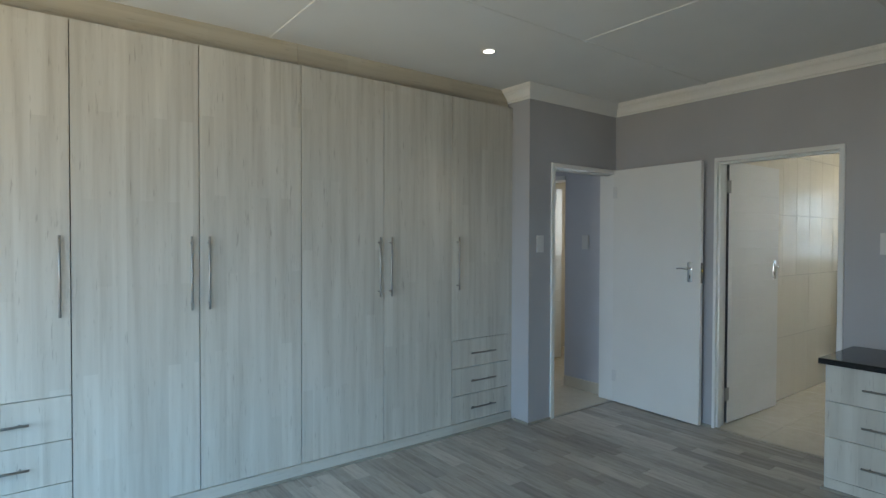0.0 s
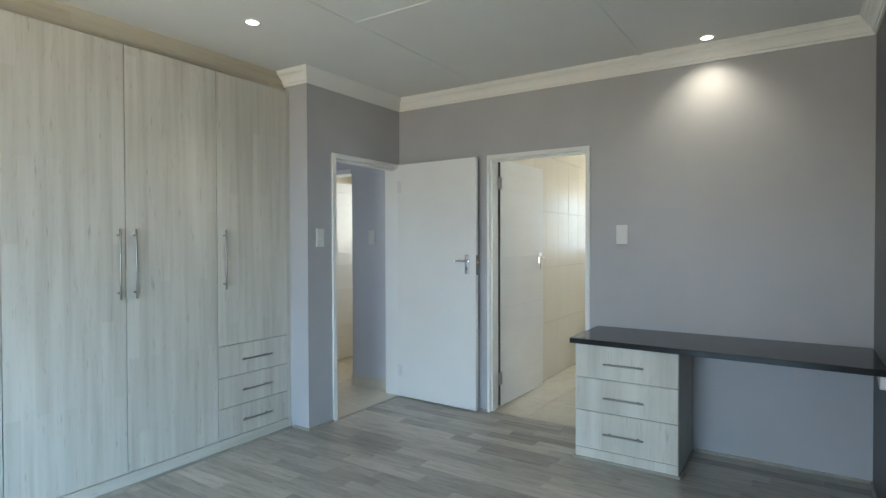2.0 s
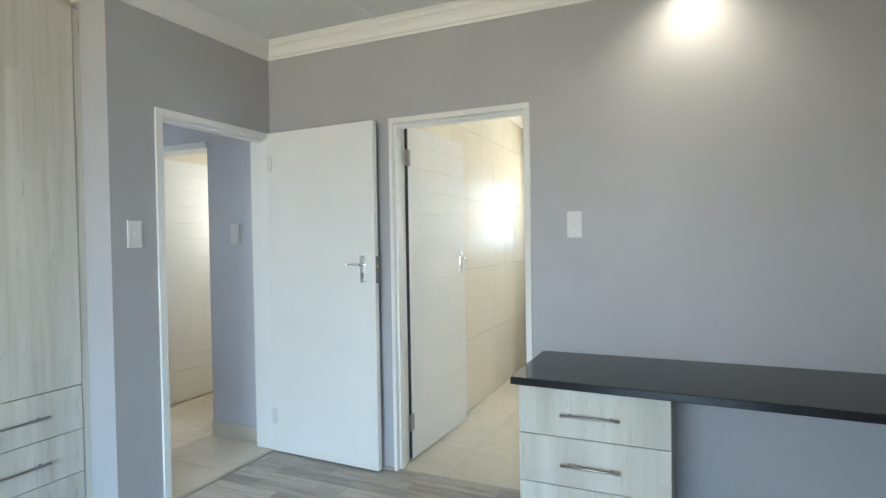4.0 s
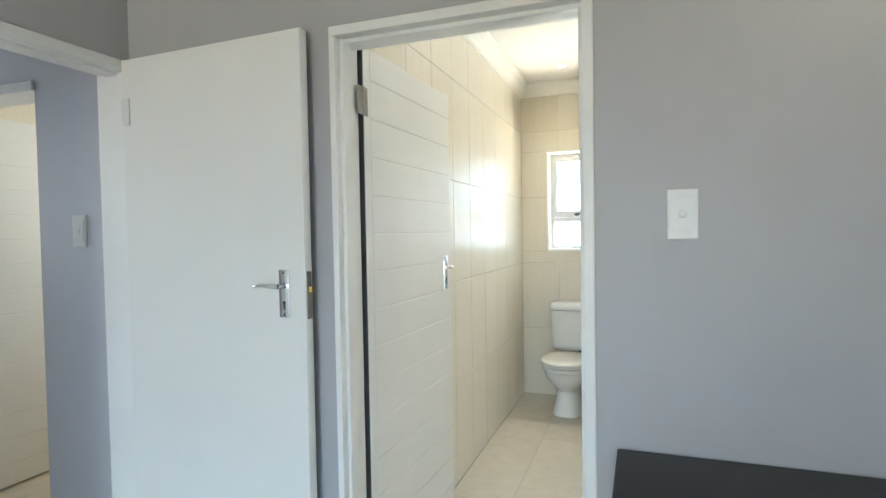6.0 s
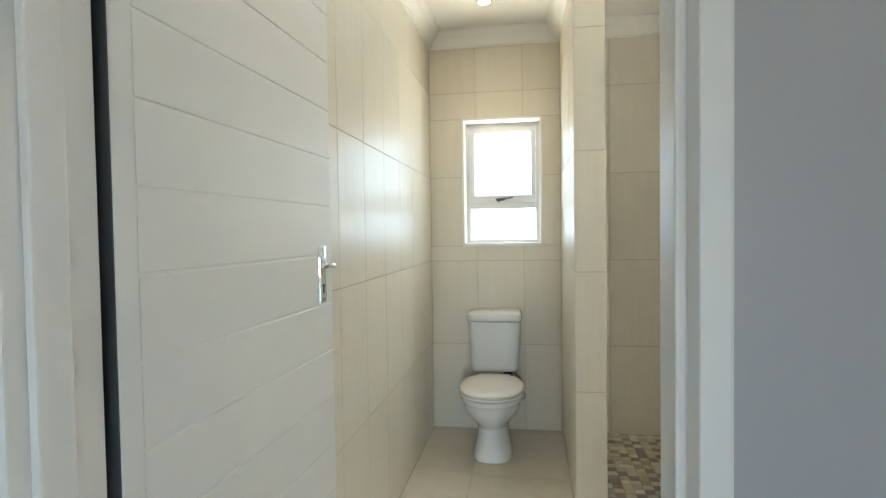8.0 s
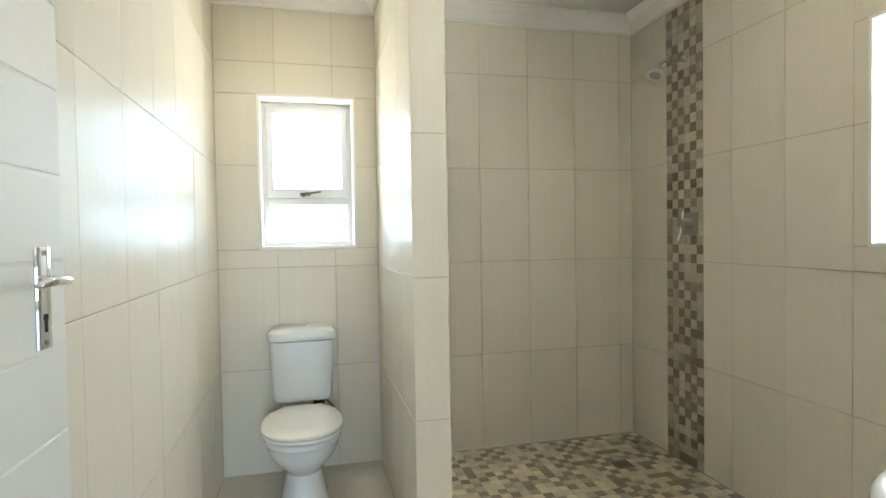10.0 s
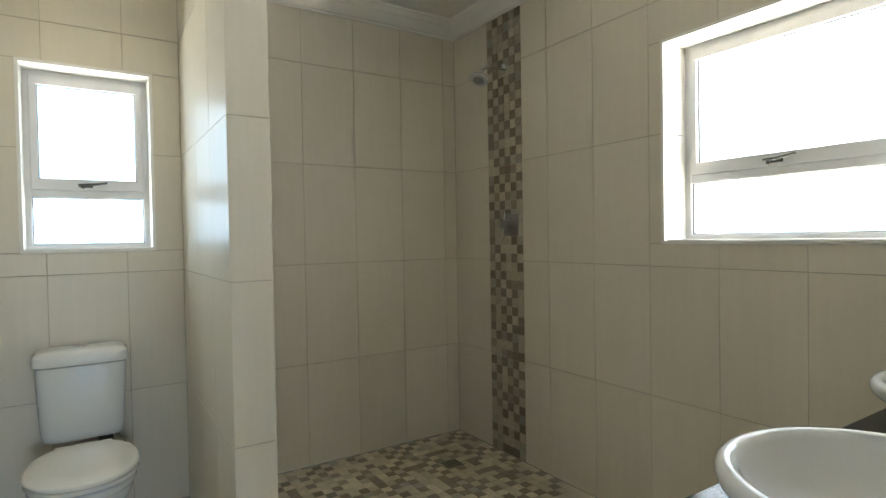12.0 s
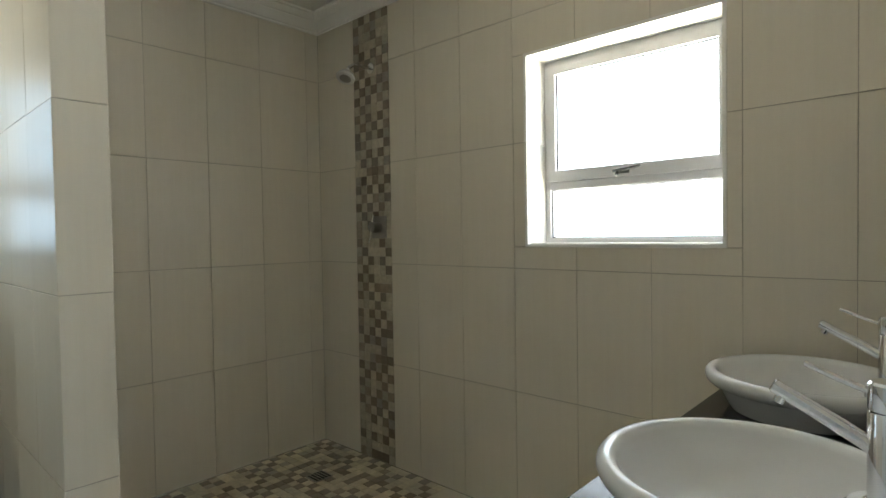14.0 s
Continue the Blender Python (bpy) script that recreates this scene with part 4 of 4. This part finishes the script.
tube(bm, [c, c + d * 0.012, c + d * 0.022, c + d * 0.034, c + d * 0.050, c + d * 0.060], [0.012, 0.014, 0.020, 0.041, 0.051, 0.049], 28)
rose = part("rose", bm, GREYP, sh, "grey plastic rose", True)
bm = bmesh.new()
tube(bm, [c + d * 0.0602, c + d * 0.062], 0.031, 24)
part("nozzle_plate", bm, STEEL, rose, "dark nozzle plate")
sv = thing("shower_valve", "chrome shower mixer valve on a square plate", "shower valve")
part("plate", boxes((6.753, 6.872, -0.001, 0.006, 1.245, 1.366), bev=0.003), STEEL, sv)
bm = bmesh.new()
tube(bm, [(6.813, 0.006, 1.304), (6.813, 0.030, 1.304), (6.813, 0.031, 1.304), (6.813, 0.058, 1.304), (6.813, 0.061, 1.304)], [0.028, 0.026, 0.030, 0.029, 0.026], 24)
part("knob", bm, STEEL, sv, "", True)
bm = bmesh.new()
tube(bm, [(6.813, 0.045, 1.37), (6.816, 0.062, 1.254), (6.820, 0.072, 1.217)], [0.0055, 0.005, 0.0045], 10)
part("lever", bm, CHROME, sv, "", True)
drain = thing("floor_drain", "small dark metal grid drain in the mosaic floor", "drain")
part("frame", boxes((6.885, 6.990, 0.290, 0.395, -0.010, 0.0015), bev=0.001), STEEL, drain)
for i in range(5):
    part("slot", boxes((6.894, 6.981, 0.299 + i * 0.019, 0.309 + i * 0.019, 0.0012, 0.0024)), BLACK, drain)

# ---- pieces: wall tiles, floor tiles, mosaics, planks ----
PIECES = {}


def piece_mesh(key, w, h, t, c, mat):
    """A slab w by h, its back at 0 and its front at t, with a chamfer c; one mesh for all alike."""
    if key not in PIECES:
        v = [(0, 0, 0), (w, 0, 0), (w, h, 0), (0, h, 0), (0, 0, t - c), (w, 0, t - c), (w, h, t - c), (0, h, t - c), (c, c, t), (w - c, c, t), (w - c, h - c, t), (c, h - c, t)]
        f = [(3, 2, 1, 0)] + [(i, (i + 1) % 4, (i + 1) % 4 + 4, i + 4) for i in range(4)] + [(i + 4, (i + 1) % 4 + 4, (i + 1) % 4 + 8, i + 8) for i in range(4)] + [(8, 9, 10, 11)]
        me = bpy.data.meshes.new("piece")
        me.from_pydata(v, [], f)
        me.materials.append(mat)
        PIECES[key] = me
    return PIECES[key]


def lay(name, parent, m, w, h, t, c, mat):
    w, h = round(w, 3), round(h, 3)
    ob = new(name, piece_mesh((w, h, t, mat.name), w, h, t, c, mat))
    ob.parent = parent
    ob.matrix_world = m
    return ob


def without(rects, hole):
    out = []
    for u0, u1, v0, v1 in rects:
        a0, a1, b0, b1 = hole
        if u1 <= a0 or u0 >= a1 or v1 <= b0 or v0 >= b1:
            out.append((u0, u1, v0, v1))
            continue
        if v0 < b0:
            out.append((u0, u1, v0, b0))
        if v1 > b1:
            out.append((u0, u1, b1, v1))
        if u0 < a0:
            out.append((u0, a0, max(v0, b0), min(v1, b1)))
        if u1 > a1:
            out.append((a1, u1, max(v0, b0), min(v1, b1)))
    return [r for r in out if r[1] - r[0] > 0.012 and r[3] - r[2] > 0.012]


ROWS = [0.0, 0.560, 1.106, 1.651, 2.196, CB - 0.04]
TW = 0.303


def tiled(wall_name, frame_of, us, holes=()):
    parent = bpy.data.objects[wall_name]
    for u0, u1 in zip(us, us[1:]):
        for v0, v1 in zip(ROWS, ROWS[1:]):
            rects = [(u0, u1, v0, v1)]
            for h in holes:
                rects = without(rects, h)
            for a0, a1, b0, b1 in rects:
                lift = random.uniform(-0.0006, 0.0004)
                lay("tile", parent, frame_of @ Matrix.Translation((a0 + 0.00085, b0 + 0.0017, lift)), a1 - a0 - 0.0017, b1 - b0 - 0.0034, 0.009, 0.001, TILE)


def plane(origin, u, v=(0, 0, 1)):
    u, v = Vector(u), Vector(v)
    n = u.cross(v)
    return Matrix(((u.x, v.x, n.x, origin[0]), (u.y, v.y, n.y, origin[1]), (u.z, v.z, n.z, origin[2]), (0, 0, 0, 1)))


def span(start, step, lo, hi):
    out = [lo] + [start + k * step for k in range(-40, 40) if lo + 0.02 < start + k * step < hi - 0.02] + [hi]
    return out


# each plane's u runs so that u x up points into the room
tiled("wall_bath_long", plane((0, YL + 0.009, 0), (1, 0, 0)), span(5.570, TW, XB, XT))
tiled("wall_toilet", plane((XT + 0.009, 0, 0), (0, -1, 0)), [-YL, -2.138, -1.835, -YP1], [(-W1[1], -W1[0], W1[2], W1[3])])
tiled("wall_shower", plane((XS + 0.009, 0, 0), (0, -1, 0)), [-YP0, -1.301, -0.998, -0.695, -0.392, -0.089, 0.0])
tiled("wall_bath_window", plane((0, -0.009, 0), (-1, 0, 0)), [-XS, -7.015], [])
tiled("wall_bath_window", plane((0, -0.009, 0), (-1, 0, 0)), [-6.719] + [-6.522 + k * TW for k in range(7)] + [-XB], [(-W2[1], -W2[0], W2[2], W2[3])])
tiled("wall_partition", plane((XE + 0.009, 0, 0), (0, -1, 0)), [-YP1, -YP0])
tiled("wall_partition", plane((0, YP1 - 0.009, 0), (-1, 0, 0)), [-x for x in span(6.618, TW, XE, XT)][::-1])
tiled("wall_partition", plane((0, YP0 + 0.009, 0), (1, 0, 0)), span(6.618, TW, XE, XS))

# floor tiles
for x0, x1 in ((XW + 0.02, 4.84), (4.84, 5.447), (5.447, 6.057), (6.057, XM)):
    for y0, y1 in ((0.0, 0.285), (0.285, 0.895), (0.895, 1.505), (1.505, 2.115), (2.115, YL)):
        lay("tile", floor_bath, Matrix.Translation((x0 + 0.0015, y0 + 0.0015, -0.009)), x1 - x0 - 0.003, y1 - y0 - 0.003, 0.009, 0.001, FTILE)
for x0, x1 in ((XM, 6.667), (6.667, 7.277), (7.277, XT + 0.008)):
    for y0, y1 in ((YP1, 2.115), (2.115, YL)):
        lay("tile", floor_bath, Matrix.Translation((x0 + 0.0015, y0 + 0.0015, -0.009)), x1 - x0 - 0.003, y1 - y0 - 0.003, 0.009, 0.001, FTILE)
for i in range(4):
    for j in range(6):
        x0, y0 = 3.36 + 0.6 * i, YR + 0.022 + 0.6 * j
        x1, y1 = min(x0 + 0.6, 4.40), min(y0 + 0.6, 6.0)
        if x1 - x0 > 0.02 and y1 - y0 > 0.02:
            lay("tile", floor_hall, Matrix.Translation((x0, y0, -0.009)), x1 - x0 - 0.003, y1 - y0 - 0.003, 0.009, 0.001, FTILE)
for i in range(3):
    for j in range(4):
        x0, y0 = 4.402 + 0.6 * i, 2.905 + 0.6 * j
        if x0 < 4.54 and (y0 > PY1 - 0.1 or y0 < PY0 - 0.05):
            x0 = 4.54
        lay("tile", floor_hall, Matrix.Translation((x0, y0, -0.009)), 5.002 + 0.6 * i - x0 - 0.003, min(0.597, 5.25 - y0), 0.009, 0.001, FTILE)


def joined(name, parent, mat, quads, label):
    """Pieces past the countable ones: quads of (origin, u, v, w, h, t, c) as one mesh."""
    vs, fs = [], []
    for o, u, v, w, h, t, c in quads:
        u, v = Vector(u), Vector(v)
        nrm, k = u.cross(v), len(vs)
        for a, b, e in ((0, 0, 0), (w, 0, 0), (w, h, 0), (0, h, 0), (0, 0, t - c), (w, 0, t - c), (w, h, t - c), (0, h, t - c), (c, c, t), (w - c, c, t), (w - c, h - c, t), (c, h - c, t)):
            vs.append(Vector(o) + u * a + v * b + nrm * e)
        fs += [tuple(i + k for i in f) for f in ([(3, 2, 1, 0)] + [(i, (i + 1) % 4, (i + 1) % 4 + 4, i + 4) for i in range(4)] + [(i + 4, (i + 1) % 4 + 4, (i + 1) % 4 + 8, i + 8) for i in range(4)] + [(8, 9, 10, 11)])]
    me = bpy.data.meshes.new(name)
    me.from_pydata([tuple(p) for p in vs], [], fs)
    me.materials.append(mat)
    ob = new(name, me)
    ob.parent = parent
    return tagged(ob, label, kind="stuff")


# mosaic strip up the shower wall: brown and beige stones, roughly in turn
def stone(i, j, share):
    lean = share if (i + j) % 2 == 0 else 0.05
    return 0 if random.random() < lean else 1


wb = bpy.data.objects["wall_bath_window"]
rest = ([], [])
cw, chh = (7.013 - 6.721) / 6, 0.0497
for j in range(53):
    for i in range(6):
        x, z, k = 7.013 - i * cw, 0.002 + j * chh, stone(i, j, 0.80)
        h = min(chh, CB - 0.01 - z) - 0.0016
        if h < 0.01:
            continue
        if j < 50:
            lay("mosaic", wb, plane((x - 0.0008, -0.008, z), (-1, 0, 0)) @ Matrix.Translation((0, 0, random.uniform(-0.0008, 0.0008))), cw - 0.0016, h, 0.0085, 0.0008, MOS[k])
        else:
            rest[k].append(((x - 0.0008, -0.008, z), (-1, 0, 0), (0, 0, 1), cw - 0.0016, h, 0.0085, 0.0008))
for k, tone in enumerate(("brown", "beige")):
    joined("mosaic_rest", wb, MOSS[k], rest[k], "small %s mosaic stones" % tone)

# mosaic shower floor
rest, count, q, p = ([], []), 0, 0.0498, 0.0498
for i in range(21):
    for j in range(30):
        x, y, k = XM + 0.002 + i * q, 0.003 + j * p, stone(i, j, 0.68)
        w, h = min(q, XS - x) - 0.0022, min(p, YP0 - 0.002 - y) - 0.0022
        if w < 0.01 or h < 0.01:
            continue
        o = (x, y, -0.0085 + random.uniform(-0.0008, 0.0004))
        if count < 300 and i < 11:
            lay("mosaic", floor_shower, Matrix.Translation(o), w, h, 0.0085, 0.001, LIT_STONE if k else MOS[0])
            count += 1
        else:
            rest[k].append((o, (1, 0, 0), (0, 1, 0), w, h, 0.0085, 0.001))
for k, tone in enumerate(("brown", "beige")):
    joined("mosaic_rest", floor_shower, LIT_STONES if k else MOSS[0], rest[k], "%s mosaic stones of the shower floor" % tone)

# laminate strips along y
rest, count = [], 0
pw = 0.096
n_rows = int((XW - X0) / pw) + 1
for i in range(n_rows):
    x = XW - 0.003 - (i + 1) * pw
    if x < X0 - 0.05:
        break
    y = -random.uniform(0.05, 0.45)
    while y < YW + 0.02:
        ln = random.choice((0.30, 0.36, 0.42, 0.50, 0.58))
        y0, y1 = max(y, 0.002), min(y + ln, YW + 0.03 if x < XP else YR + 0.002)
        y += ln
        if y1 - y0 < 0.02:
            continue
        if x > 1.55 and count < 300:
            lay("plank", floor_bed, Matrix.Translation((x + 0.0002, y0, -0.008)), pw - 0.0006, y1 - y0 - 0.0006, 0.008, 0.0005, PLANK)
            count += 1
        else:
            rest.append(((x + 0.0002, y0, -0.008), (1, 0, 0), (0, 1, 0), pw - 0.0006, y1 - y0 - 0.0006, 0.008, 0.0005))
joined("plank_rest", floor_bed, PLANKS, rest, "grey wood-look laminate strips")
